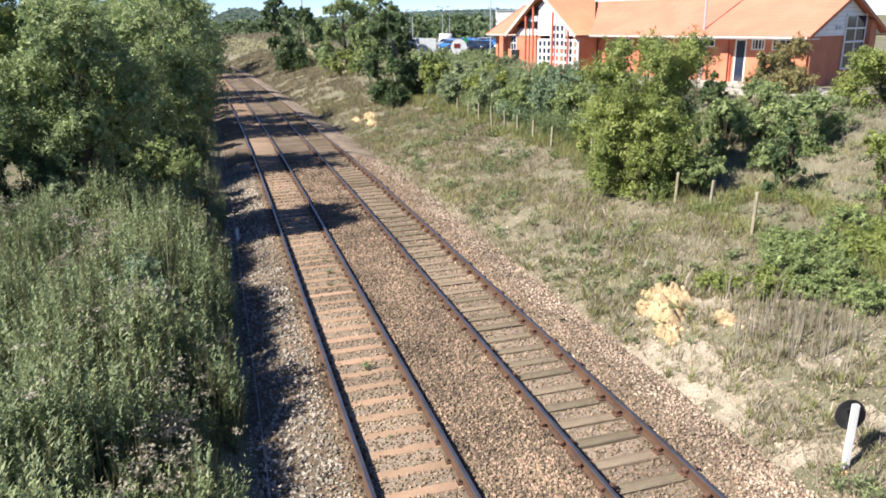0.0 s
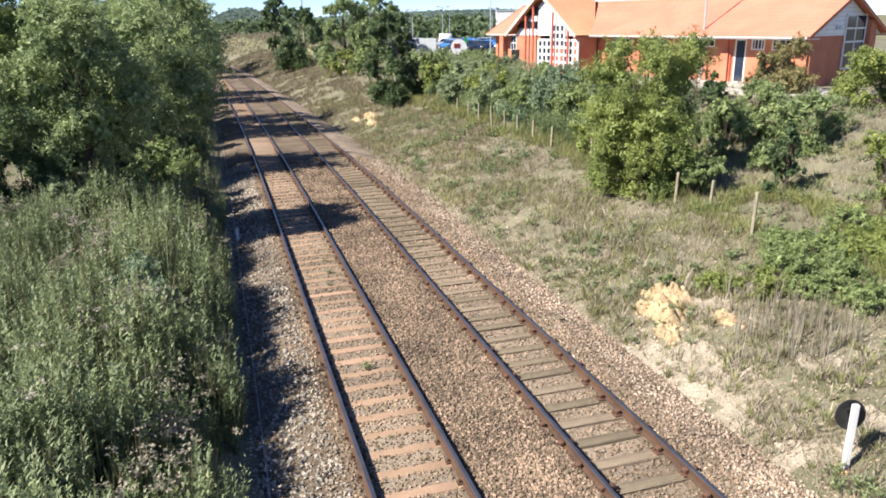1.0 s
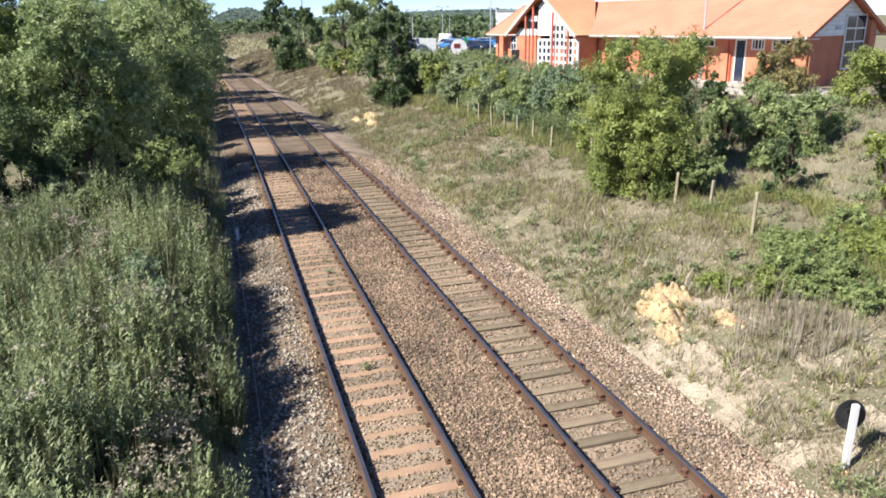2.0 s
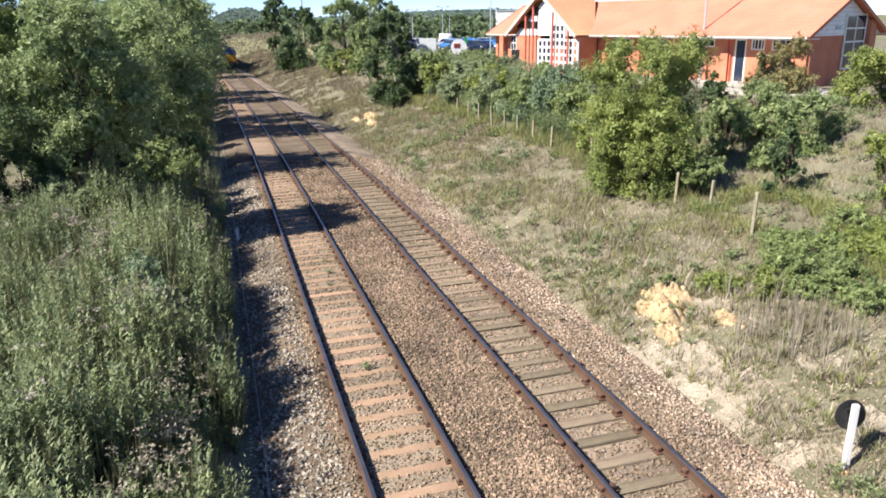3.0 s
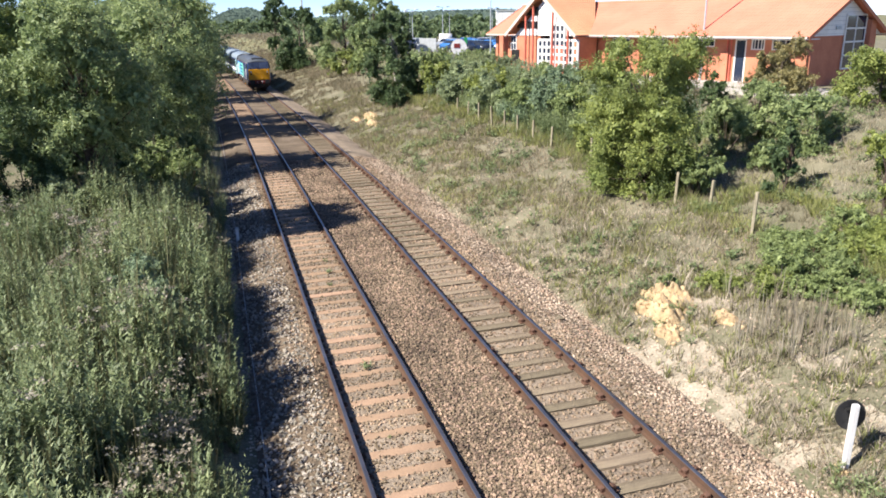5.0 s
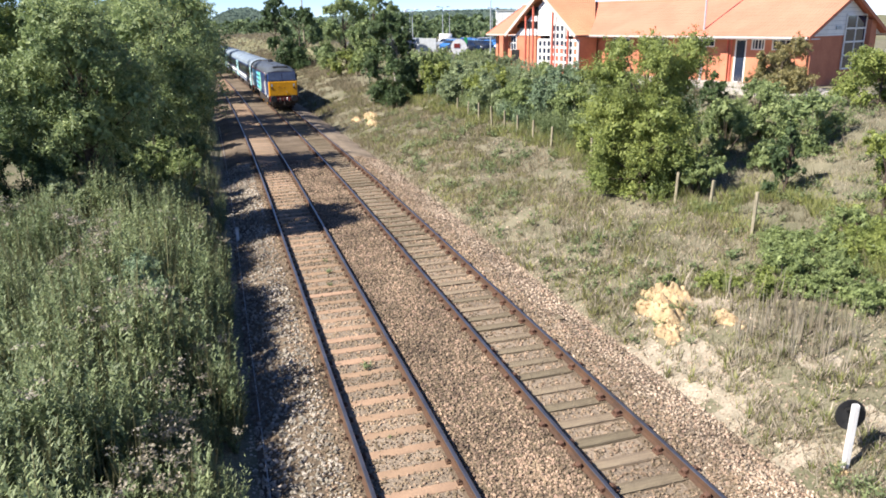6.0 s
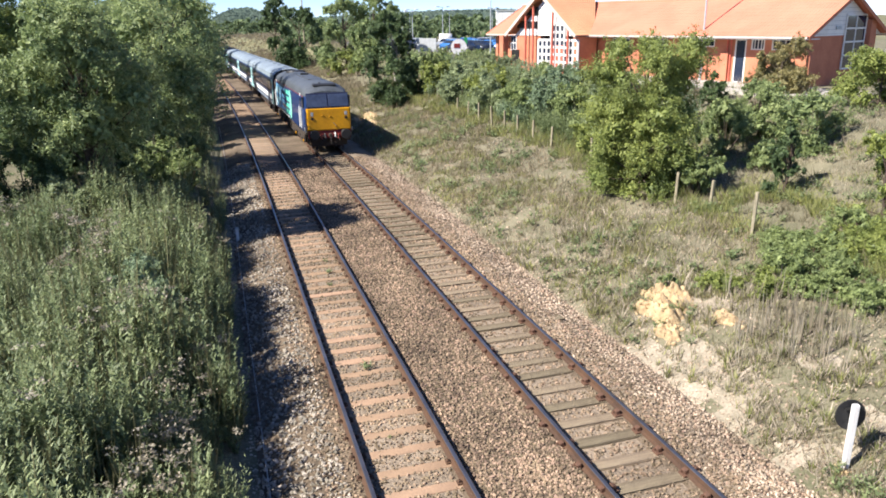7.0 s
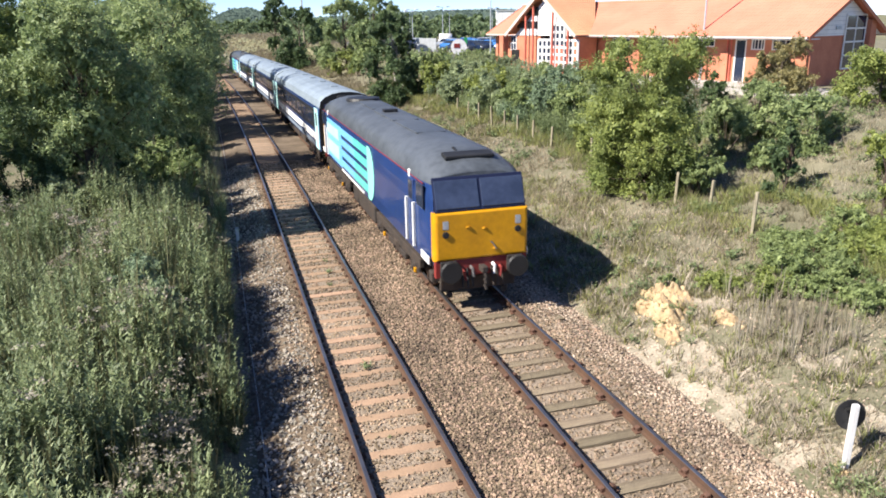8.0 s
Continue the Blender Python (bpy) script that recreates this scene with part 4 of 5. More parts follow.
def make_weeds():
    rng = np.random.default_rng(11)
    kinds = [plant_variant(rng, h, 7, 54, 0.30, 0.112, 0.21, 0.85) for h in (1.0, 1.2, 1.35, 1.1, 1.25)]
    pale = [plant_variant(rng, h, 6, 26, 0.30, 0.11, 0.2, 0.8) for h in (1.2, 1.35)]
    places, thin = [], []
    while len(places) < 1150:
        y = 5.5 + 18.5 * rng.random()
        x = rng.uniform(-10.5, -2.62)
        if x > -2.75 - 0.45 * noise.noise((3.0, y * 0.6, 5)) or x < -3.6 - 0.27 * y or y > 24.3 + 0.45 * (x + 2.6):
            continue
        edge = 0.70 if x > -3.1 else 0.98 if x > -3.8 else 1.28 if x > -5.6 else 1.08
        if y > 13.5 and x > -3.8:
            edge += 0.32
        lump = 1.0 + 0.50 * noise.noise((x * 0.55, y * 0.55, 7))
        row = (x, y, ground_z(x, y) - 0.03, edge * lump)
        (thin if noise.noise((x * 0.8, y * 0.8, 20)) > 0.28 and rng.random() < 0.55 else places).append(row)
    for k in range(60):
        x, y = rng.uniform(-3.3, -2.62), rng.uniform(12.2, 13.6) if k % 2 else rng.uniform(17.6, 19.2)
        places.append((x, y, ground_z(x, y) - 0.03, 1.15))
    for _ in range(90):
        x, y = rng.uniform(-6.6, -4.4), rng.uniform(23.0, 26.0)
        places.append((x, y, ground_z(x, y) - 0.03, 1.35))
    for _ in range(420):
        y = 22 + 70 * rng.random() ** 1.5
        u = rng.uniform(-4.6, -2.55)
        (places if y < 32 else thin).append((u + bend(y), y, ground_z(u + bend(y), y) - 0.03, (0.55 + 0.3 * (-2.5 - u)) * (1 + 0.006 * y)))
    tagged(quads("tall_weeds", scatter([k[0] for k in kinds], places, rng), "weed", corner=3), "dense tall green weeds covering the near bank", "weeds", kind="stuff")
    tagged(quads("weed_stalks", np.concatenate([scatter([k[1] for k in kinds], places, rng), scatter([k[1] for k in pale], thin, rng)]), "weed_stem"),
           "thin stalks of the tall weeds", "weeds", kind="stuff")
    tagged(quads("seeding_weeds", scatter([k[0] for k in pale], thin, rng), "leaf_grey", corner=3), "grey-green weeds gone to seed on the near bank", "weeds", kind="stuff")
    thicket = [plant_variant(rng, h, 9, 46, 0.34, 0.12, 0.2, 0.8) for h in (1.0, 1.15, 0.9)]
    spots, grey = [], []
    for _ in range(560):
        y = rng.uniform(27.0, 60.0)
        x = rng.uniform(13.2, 17.6)
        row = (x, y, ground_z(x, y) - 0.05, (1.0 + 0.10 * (x - 13.2)) * (1.1 + 0.5 * noise.noise((x * 0.3, y * 0.3, 60))))
        (grey if noise.noise((x * 0.25, y * 0.25, 61)) > 0.0 else spots).append(row)
    tagged(quads("thicket", scatter([k[0] for k in thicket], spots, rng), "weed", corner=3), "tall green thicket of weeds behind the fence", "weeds", kind="stuff")
    tagged(quads("grey_thicket", scatter([k[0] for k in thicket], grey, rng), "leaf_blue", corner=3), "tall blue-green thicket of weeds behind the fence", "weeds", kind="stuff")
    heads = []
    extra = [(rng.uniform(-4.0, -3.15), rng.uniform(8.5, 13.5), 0, 1.0) for _ in range(24)]
    for x, y, z, s in [p for p in thin if 9.5 < p[1] < 22 or p[0] > -4.0 and p[1] < 22] + extra:
        for _ in range(4):
            n = 16
            c = np.array([x, y, ground_z(x, y) + 1.22 * s]) + rng.normal(0, 1, 3) * (0.2, 0.2, 0.12) + rng.normal(0, 1, (n, 3)) * (0.055, 0.055, 0.02)
            heads.append(leaf_quads(c, rng.normal(0, 0.5, (n, 3)) + (0, 0, 1), 0.026, rng, 0.8))
    tagged(quads("seed_heads", np.concatenate(heads), "seed", corner=3), "pale fluffy seed heads of the weeds", "weeds", kind="stuff")


def make_grass():
    rng = np.random.default_rng(12)
    for name, count, lo, hi, ymax, tall, material, label in (
            ("dry_grass", 52000, 6.0, 24.0, 66, 0.22, "grass_dry", "bleached dry grass on the railway bank"),
            ("green_grass", 26000, 6.2, 20.0, 72, 0.28, "grass_green", "patchy green grass along the fence"),
            ("fence_grass", 9000, 11.6, 14.6, 70, 0.55, "grass_green", "tall yellow-green grass along the fence"),
            ("field_grass", 15000, 9.0, 40.0, 290, 0.75, "grass_brown", "rough olive-brown grass beyond the bend"),
            ("bank_grass", 30000, 5.8, 14.0, 170, 0.42, "grass_brown", "long brown grass on the far bank")):
        y = 6.5 + (ymax - 6.5) * rng.random(count) ** (1.6 if ymax < 100 else 0.8)
        u = rng.uniform(lo, hi, count)
        keep = np.array([noise.noise((a * 0.5, b * 0.5, 30 if material == "grass_dry" else 40)) + 0.6 * noise.noise((a * 1.7, b * 1.7, 9)) for a, b in zip(u, y)])
        keep = keep > ((-0.22 + np.clip((11.0 - u) * 0.03, 0, 0.15) * (y < 26)) if material == "grass_dry" else -0.02)
        y, u = y[keep], u[keep]
        if name == "green_grass":
            sparse = (u > 10.5) | (y > 14.5) | (rng.random(len(y)) < 0.25)
            y, u = y[sparse], u[sparse]
        brown = np.array([noise.noise((a * 0.28, b * 0.28, 77)) + (0.35 if b > 27 else 0.0) > rng.normal(0.12, 0.2) for a, b in zip(u, y)])
        blades = []
        per = 4
        for _ in range(per):
            yy, uu = y + rng.normal(0, 0.06, len(y)), u + rng.normal(0, 0.06, len(y))
            x = uu + np.array([bend(b) for b in yy])
            z = np.array([ground_z(a, b) for a, b in zip(x, yy)])
            foot = np.stack([x, yy, z - 0.02], axis=1)
            h = tall * rng.uniform(0.3, 1.1, len(y))
            tip = foot + np.stack([rng.normal(0, 0.45, len(y)) * h, rng.normal(0, 0.45, len(y)) * h, h], axis=1)
            a = rng.uniform(0, math.pi, len(y))
            wid = (0.006 + 0.00024 * yy)[:, None]
            side = np.stack([np.cos(a), np.sin(a), 0 * a], axis=1) * wid
            blades.append(np.stack([foot - side * 1.2, foot + side * 1.2, tip], axis=1))
        if name == "dry_grass":
            for pick, word, colour, text in ((~brown, name, material, label), (brown, "brown_grass", "grass_brown", "brown dead grass and thatch on the railway bank")):
                tagged(quads(word, np.concatenate([b[pick] for b in blades]), colour, corner=3), text, "grass", kind="stuff")
        else:
            tagged(quads(name, np.concatenate(blades), material, corner=3), label, "grass", kind="stuff")
    # clumps of low green plants and tall dead stalks on the bank
    low = [plant_variant(rng, 0.30, 6, 8, 0.28, 0.10, 0.3, 0.5)[0] for _ in range(3)]
    spots = []
    while len(spots) < 1500:
        u, y = rng.uniform(6.2, 24), 7 + 45 * rng.random() ** 1.4
        x = u + bend(y)
        if noise.noise((x * 0.35, y * 0.35, 51)) > 0.12 - 0.02 * (u - 6):
            spots.append((x, y, ground_z(x, y), 1.0 + 0.01 * y))
    tagged(quads("low_weeds", scatter(low, spots, rng), "weed", corner=3), "low green weeds scattered over the bank", "weeds", kind="stuff")
    dead = [plant_variant(rng, 0.8, 8, 3, 0.2, 0.06, 0.2, 0.8) for _ in range(3)]
    spots = [(rng.normal(8.6, 0.55), rng.normal(11.2, 0.9), 0, 1) for _ in range(46)] + [(rng.normal(8.2, 0.5), rng.normal(19.5, 1.5), 0, 0.6) for _ in range(18)]
    spots = [(x, y, ground_z(x, y), s) for x, y, _, s in spots]
    stalks = scatter([d[1] for d in dead], spots, rng)
    scrub = [plant_variant(rng, 0.26, 11, 2, 0.38, 0.05, 0.2, 0.4)[1] for _ in range(3)]
    spots = []
    while len(spots) < 230:
        x, y = rng.uniform(6.6, 13.0), rng.uniform(7.5, 21.0)
        if noise.noise((x * 0.6, y * 0.6, 90)) > 0.05 and (y < 13 or rng.random() < 0.5):
            spots.append((x, y, ground_z(x, y) - 0.02, rng.uniform(0.7, 1.5)))
    tuft = [plant_variant(rng, 0.20, 14, 2, 0.16, 0.05, 0.2, 0.6) for _ in range(3)]
    spots = [(x, y, ground_z(x, y) - 0.01, rng.uniform(0.6, 1.3)) for x, y in zip(rng.uniform(6.05, 9.5, 900), 7 + 14 * rng.random(900))
             if noise.noise((x * 1.1, y * 1.1, 44)) > -0.05]
    tagged(quads("soil_tufts", scatter([t[1] for t in tuft], spots, rng), "grass_green"), "small green tufts on the bare soil", "grass", kind="stuff")
    tagged(quads("dry_scrub", scatter(scrub, spots, rng), "twig"), "tangled grey-brown dead scrub on the bank", "weeds", kind="stuff")
    tagged(quads("dead_stalks", stalks, "seed"), "tall dead grey-brown stalks on the bank", "weeds", kind="stuff")
    green = [plant_variant(rng, 0.16, 5, 8, 0.14, 0.06, 0.3, 0.7)[0] for _ in range(2)]
    spots = [(0.05, 14.0, -0.18, 1.1), (0.22, 20.5, -0.18, 1.0), (0.3, 21.6, -0.18, 0.9), (0.1, 19.4, -0.18, 0.7), (-0.1, 11.2, -0.18, 0.3), (1.9, 12.4, -0.18, 0.4)]
    tagged(quads("track_weeds", scatter(green, spots * 3, rng), "weed", corner=3), "small weeds between the rails", "weeds", kind="stuff")


make_weeds()
make_grass()
BRAMBLES = ((9.6, 13.4, 0.6, 1.5), (10.6, 13.9, 0.8, 1.8), (11.6, 14.1, 0.9, 2.0), (12.5, 13.6, 0.9, 1.8), (10.2, 12.6, 0.6, 1.4), (11.2, 12.6, 0.7, 1.6), (12.9, 12.4, 0.9, 1.8),
            (11.9, 15.2, 0.6, 1.6), (13.6, 14.8, 0.8, 1.8), (9.0, 14.2, 0.5, 1.2),
            (12.3, 11.6, 0.9, 2.0), (11.6, 10.6, 0.8, 1.8), (13.3, 13.2, 1.0, 2.0), (10.6, 11.5, 0.6, 1.5))
for k, (x, y, h, w) in enumerate(BRAMBLES):
    make_bush("bramble", (x, y), h, w, "leaf_bramble" if k % 3 else "leaf_yellow", 400 + k, 5200, 0.034, "low sprawling green bramble on the bank", "bramble", "brambles")
# the bush at (-8.4, 25.0) gets leaf_dark colour in place of shade
UNDER = ((-4.7, 30.6, 2.7, 3.4, "leaf_bramble"), (-4.0, 33.0, 1.8, 2.4, "leaf"), (-4.1, 37.5, 2.2, 2.4, "leaf"), (-4.4, 43.0, 2.4, 3.0, "leaf"), (-4.6, 47.5, 2.4, 3.0, "leaf_dark"),
         (-5.4, 55.0, 3.0, 3.6, "leaf"), (-5.6, 62.0, 3.0, 4.0, "leaf"), (-6.0, 79.0, 3.5, 4.5, "leaf_dark"), (-8.4, 25.0, 2.5, 3.6, "leaf_dark"), (-6.4, 30.5, 2.6, 3.6, "leaf_dark"),
         (-8.8, 30.0, 4.2, 4.2, "leaf_dark"), (-9.5, 34.0, 4.4, 4.6, "leaf"), (-5.0, 25.3, 1.2, 2.0, "leaf_dark"), (-6.9, 24.0, 1.4, 2.2, "leaf_grey"), (-4.35, 15.6, 2.3, 2.0, "leaf_blue"),
         (-4.3, 51.0, 2.2, 2.8, "leaf_dark"), (-4.7, 58.5, 2.4, 3.0, "leaf"), (-5.0, 68.0, 2.6, 3.2, "leaf_dark"), (-5.3, 73.0, 2.6, 3.4, "leaf"), (-6.2, 86.0, 2.8, 3.6, "leaf"),
         (-6.6, 92.0, 3.0, 3.8, "leaf_dark"), (-7.2, 103.0, 3.2, 4.2, "leaf"), (-8.0, 110.0, 3.2, 4.4, "leaf_dark"))
for k, (x, y, h, w, leaves) in enumerate(UNDER):
    make_bush("bush", (x, y), h, w, leaves, 500 + k, int(2000 + 900 * h * w ** 0.5) if leaves != "leaf_blue" else 9000, 0.046 + 0.001 * y if leaves != "leaf_blue" else 0.036,
              "blue-green elder bush among tall weeds" if leaves == "leaf_blue" else "thick green undergrowth bush below the trees", group="undergrowth")


def rows_of(name, items, material, parent, label="", bevel=0.0):
    out = []
    for size, at in items:
        bm = bmesh.new()
        box(bm, size, at, bevel=bevel)
        out.append(part(name, bm, material, parent, label))
    return out


# ---- fence, sign, sand ----
def make_post(x, y, h, seed):
    r = random.Random(seed)
    post = thing("fence_post", (x, y, ground_z(x, y) - 0.15), "weathered square timber fence post on the bank", "fence post", "fence posts", r.uniform(0, 40))
    bm = bmesh.new()
    box(bm, (0.085, 0.085, h + 0.15), (0, 0, (h + 0.15) / 2), pose(0, 0, 0, r.uniform(-3, 3), r.uniform(-3, 3), 0), bevel=0.012)
    part("shaft", bm, "post", post)
    bm = bmesh.new()
    tube(bm, (0.0, 0.055, h * 0.72), (0.0, 0.07, h * 0.72), 0.02, 0.02, 6)
    part("staple", bm, "steel", post)


POSTS = [(11.6, 16.36, 1.24), (12.2, 19.05, 0.98), (12.0, 20.64, 1.08), (12.4, 24.0, 1.0), (12.5, 27.5, 1.0), (12.51, 31.46, 0.98), (12.5, 33.6, 1.0), (12.5, 35.6, 1.0), (12.52, 37.47, 1.0),
         (12.4, 39.2, 1.05), (12.3, 41.03, 1.15), (12.6, 43.8, 1.0), (12.8, 46.6, 1.0), (13.05, 49.5, 0.98), (13.1, 52.2, 1.0), (13.2, 55, 1.0), (13.2, 58, 1.0), (13.0, 61, 1.0), (12.8, 64, 1.0),
         (12.6, 67.5, 1.1), (12.4, 70, 1.1), (12.2, 72.5, 1.1), (12.0, 75, 1.1), (11.8, 77.5, 1.1)]
for k, (x, y, h) in enumerate(POSTS):
    make_post(x, y, h, k)


def make_sign():
    sign = thing("round_sign", (6.68, 7.95, ground_z(6.68, 7.95) - 0.1), "black round trackside sign on a white post", "sign", rz=-14)
    bm = bmesh.new()
    lean = pose(0, 0, 0, 0, 0.5, 0)
    box(bm, (0.095, 0.08, 1.26), (0.05, 0, 0.65), lean, bevel=0.008)
    part("post", bm, "white", sign, "white painted square post")
    bm = bmesh.new()
    bmesh.ops.create_cone(bm, cap_ends=True, segments=40, radius1=0.25, radius2=0.25, depth=0.02, matrix=Matrix.Translation((0.04, 0.075, 1.06)) @ pose(0, 0, 0, 82, 0, 0))
    disc = part("disc", bm, "black", sign, "black back of a round disc")
    rows_of("bracket", [((0.24, 0.03, 0.035), (0.05, 0.055, z)) for z in (0.95, 1.18)], "black", disc)
    bm = bmesh.new()
    for k in range(9):
        a = k * 0.7
        box(bm, (0.09, 0.08, 0.06), (0.11 * math.cos(a), 0.10 * math.sin(a), 0.10), pose(0, 0, 0, 20 * k, 13 * k, 40 * k), bevel=0.015)
    part("footing", bm, "sand", sign, "rough pale concrete footing")


def clay_scar(label, ox, oy, scars, seed, n, lumps, size):
    """A slipped face of bare clay on the bank: broken ledges, with crumbled lumps below them."""
    rng = random.Random(seed)
    oz = ground_z(ox, oy)
    scar = thing("clay_outcrop", (ox, oy, oz), label, "clay outcrop")
    for cx, cy, rx, ry, rise in scars:
        bm = bmesh.new()
        rows = {}
        for i in range(n + 1):
            for k in range(n + 1):
                a, c = (2 * i / n - 1) * 1.35, (2 * k / n - 1) * 1.35
                x, y = cx + a * rx, cy + c * ry
                ragged = 0.55 * noise.noise((x * 2.1, y * 2.1, 4)) + 0.30 * noise.noise((x * 5.5, y * 5.5, 8))
                mask = min(1.0, max(0.0, (1.0 - math.hypot(a, c) + ragged) * 2.2))
                cells = noise.voronoi((x * 4.2, y * 3.4, 2.0))[0]
                ledge = 0.5 + 0.5 * noise.noise((x * 1.7, y * 1.7, 12))
                z = mask * rise * (0.15 + round(ledge * 5) / 5 * 0.75 + 0.75 * (cells[1] - cells[0]) + 0.25 * noise.noise((x * 9, y * 9, 3))) - 0.03 * (mask < 0.02)
                rows[i, k] = (bm.verts.new((x - ox - 0.35 * z, y - oy - 0.15 * z, ground_z(x, y) + z - oz + 0.012 * noise.noise((x * 22, y * 22, 1)))), mask)
        for i in range(n):
            for k in range(n):
                four = [rows[i, k], rows[i + 1, k], rows[i + 1, k + 1], rows[i, k + 1]]
                if max(m for _, m in four) > 0.02:
                    bm.faces.new([v for v, _ in four])
        bmesh.ops.delete(bm, geom=[v for v in bm.verts if not v.link_faces], context="VERTS")
        part("clay_face", bm, "sand", scar)
    for k in range(lumps):
        cx, cy, rx, ry, _ = scars[k % len(scars)]
        x, y = cx - abs(rng.gauss(0.1, 0.35)) * rx * 1.6, cy + rng.gauss(-0.2, 0.5) * ry
        bm = bmesh.new()
        bmesh.ops.create_icosphere(bm, subdivisions=1, radius=1.0)
        s = rng.uniform(0.3, 1.0) * size
        for p in bm.verts:
            p.co *= s * (0.7 + 0.9 * abs(noise.noise(p.co * 1.3 + Vector((k * 3.1, 0, 0)))))
        lump = part("clay_lump", bm, "sand", scar)
        lump.matrix_basis = pose(x - ox, y - oy, ground_z(x, y) - oz + s * 0.2, rng.uniform(-25, 25), rng.uniform(-25, 25), rng.uniform(-60, 60))


make_sign()
clay_scar("bare yellow clay slip with broken ledges on the bank", 7.7, 14.4,
          ((7.85, 14.75, 0.42, 0.85, 0.42), (7.42, 14.0, 0.36, 0.62, 0.36), (7.25, 14.75, 0.22, 0.42, 0.26), (7.02, 13.35, 0.20, 0.40, 0.22), (8.2, 12.95, 0.22, 0.42, 0.26)), 8, 60, 90, 0.085)
clay_scar("small pale clay scar on the far bank", 8.2, 53.0, ((8.4, 54.0, 0.45, 1.7, 0.35), (7.9, 51.0, 0.35, 1.3, 0.3), (7.5, 54.5, 0.25, 0.9, 0.25)), 9, 34, 24, 0.16)
marker = thing("marker_post", (-2.2, 25.7, -0.5), "short white lineside marker post", "marker post")
boxes("shaft", [((0.10, 0.08, 0.55), (0, 0, 0.27))], "white", marker, bevel=0.01)
boxes("cap", [((0.12, 0.10, 0.04), (0, 0, 0.56))], "grey", marker)
cable = strip("lineside_cable", [(-2.25 + 0.011 * math.cos(a * math.pi / 4), -0.375 + 0.011 * math.sin(a * math.pi / 4)) for a in range(8)], 5, 60, 0.8, "grey", close=True)
tagged(cable, "thin grey cable lying beside the ballast", "cable")


# ---- the brick building on the level above the bank ----
def roof_slope(s0, s1, w0, z0, w1, z1, name, parent, left=None, right=None, label="", swap=False):
    """Pantiles: waves along the eave, a step at each course. (w, z) runs from eave to ridge; left / right: how far the ends shift up the slope."""
    run = math.hypot(w1 - w0, z1 - z0)
    courses = max(4, int(run / 0.34))
    verts, faces = [], []
    cols = int((s1 - s0) / 0.11)
    up = Vector((-(z1 - z0), 0, (w1 - w0))).normalized()
    if up.z < 0:
        up = -up
    for c in range(courses):
        for e in (0, 1):
            t = (c + e) / courses
            lo, hi = s0 + (left or 0) * t, s1 - (right or 0) * t
            for j in range(cols + 1):
                s = lo + (hi - lo) * j / cols
                lift = 0.010 * math.cos(j * math.pi) + (0.005 if e == 0 else 0.0)
                p = Vector((w0 + (w1 - w0) * t, s, z0 + (z1 - z0) * t)) + up * lift
                verts.append((p.y, p.x, p.z) if swap else tuple(p))
    w = cols + 1
    for r in range(2 * courses - 1):
        for j in range(cols):
            a = r * w + j
            faces.append((a, a + 1, a + w + 1, a + w))
    return solids(name, np.array(verts), np.array(faces), "tile", parent, label)


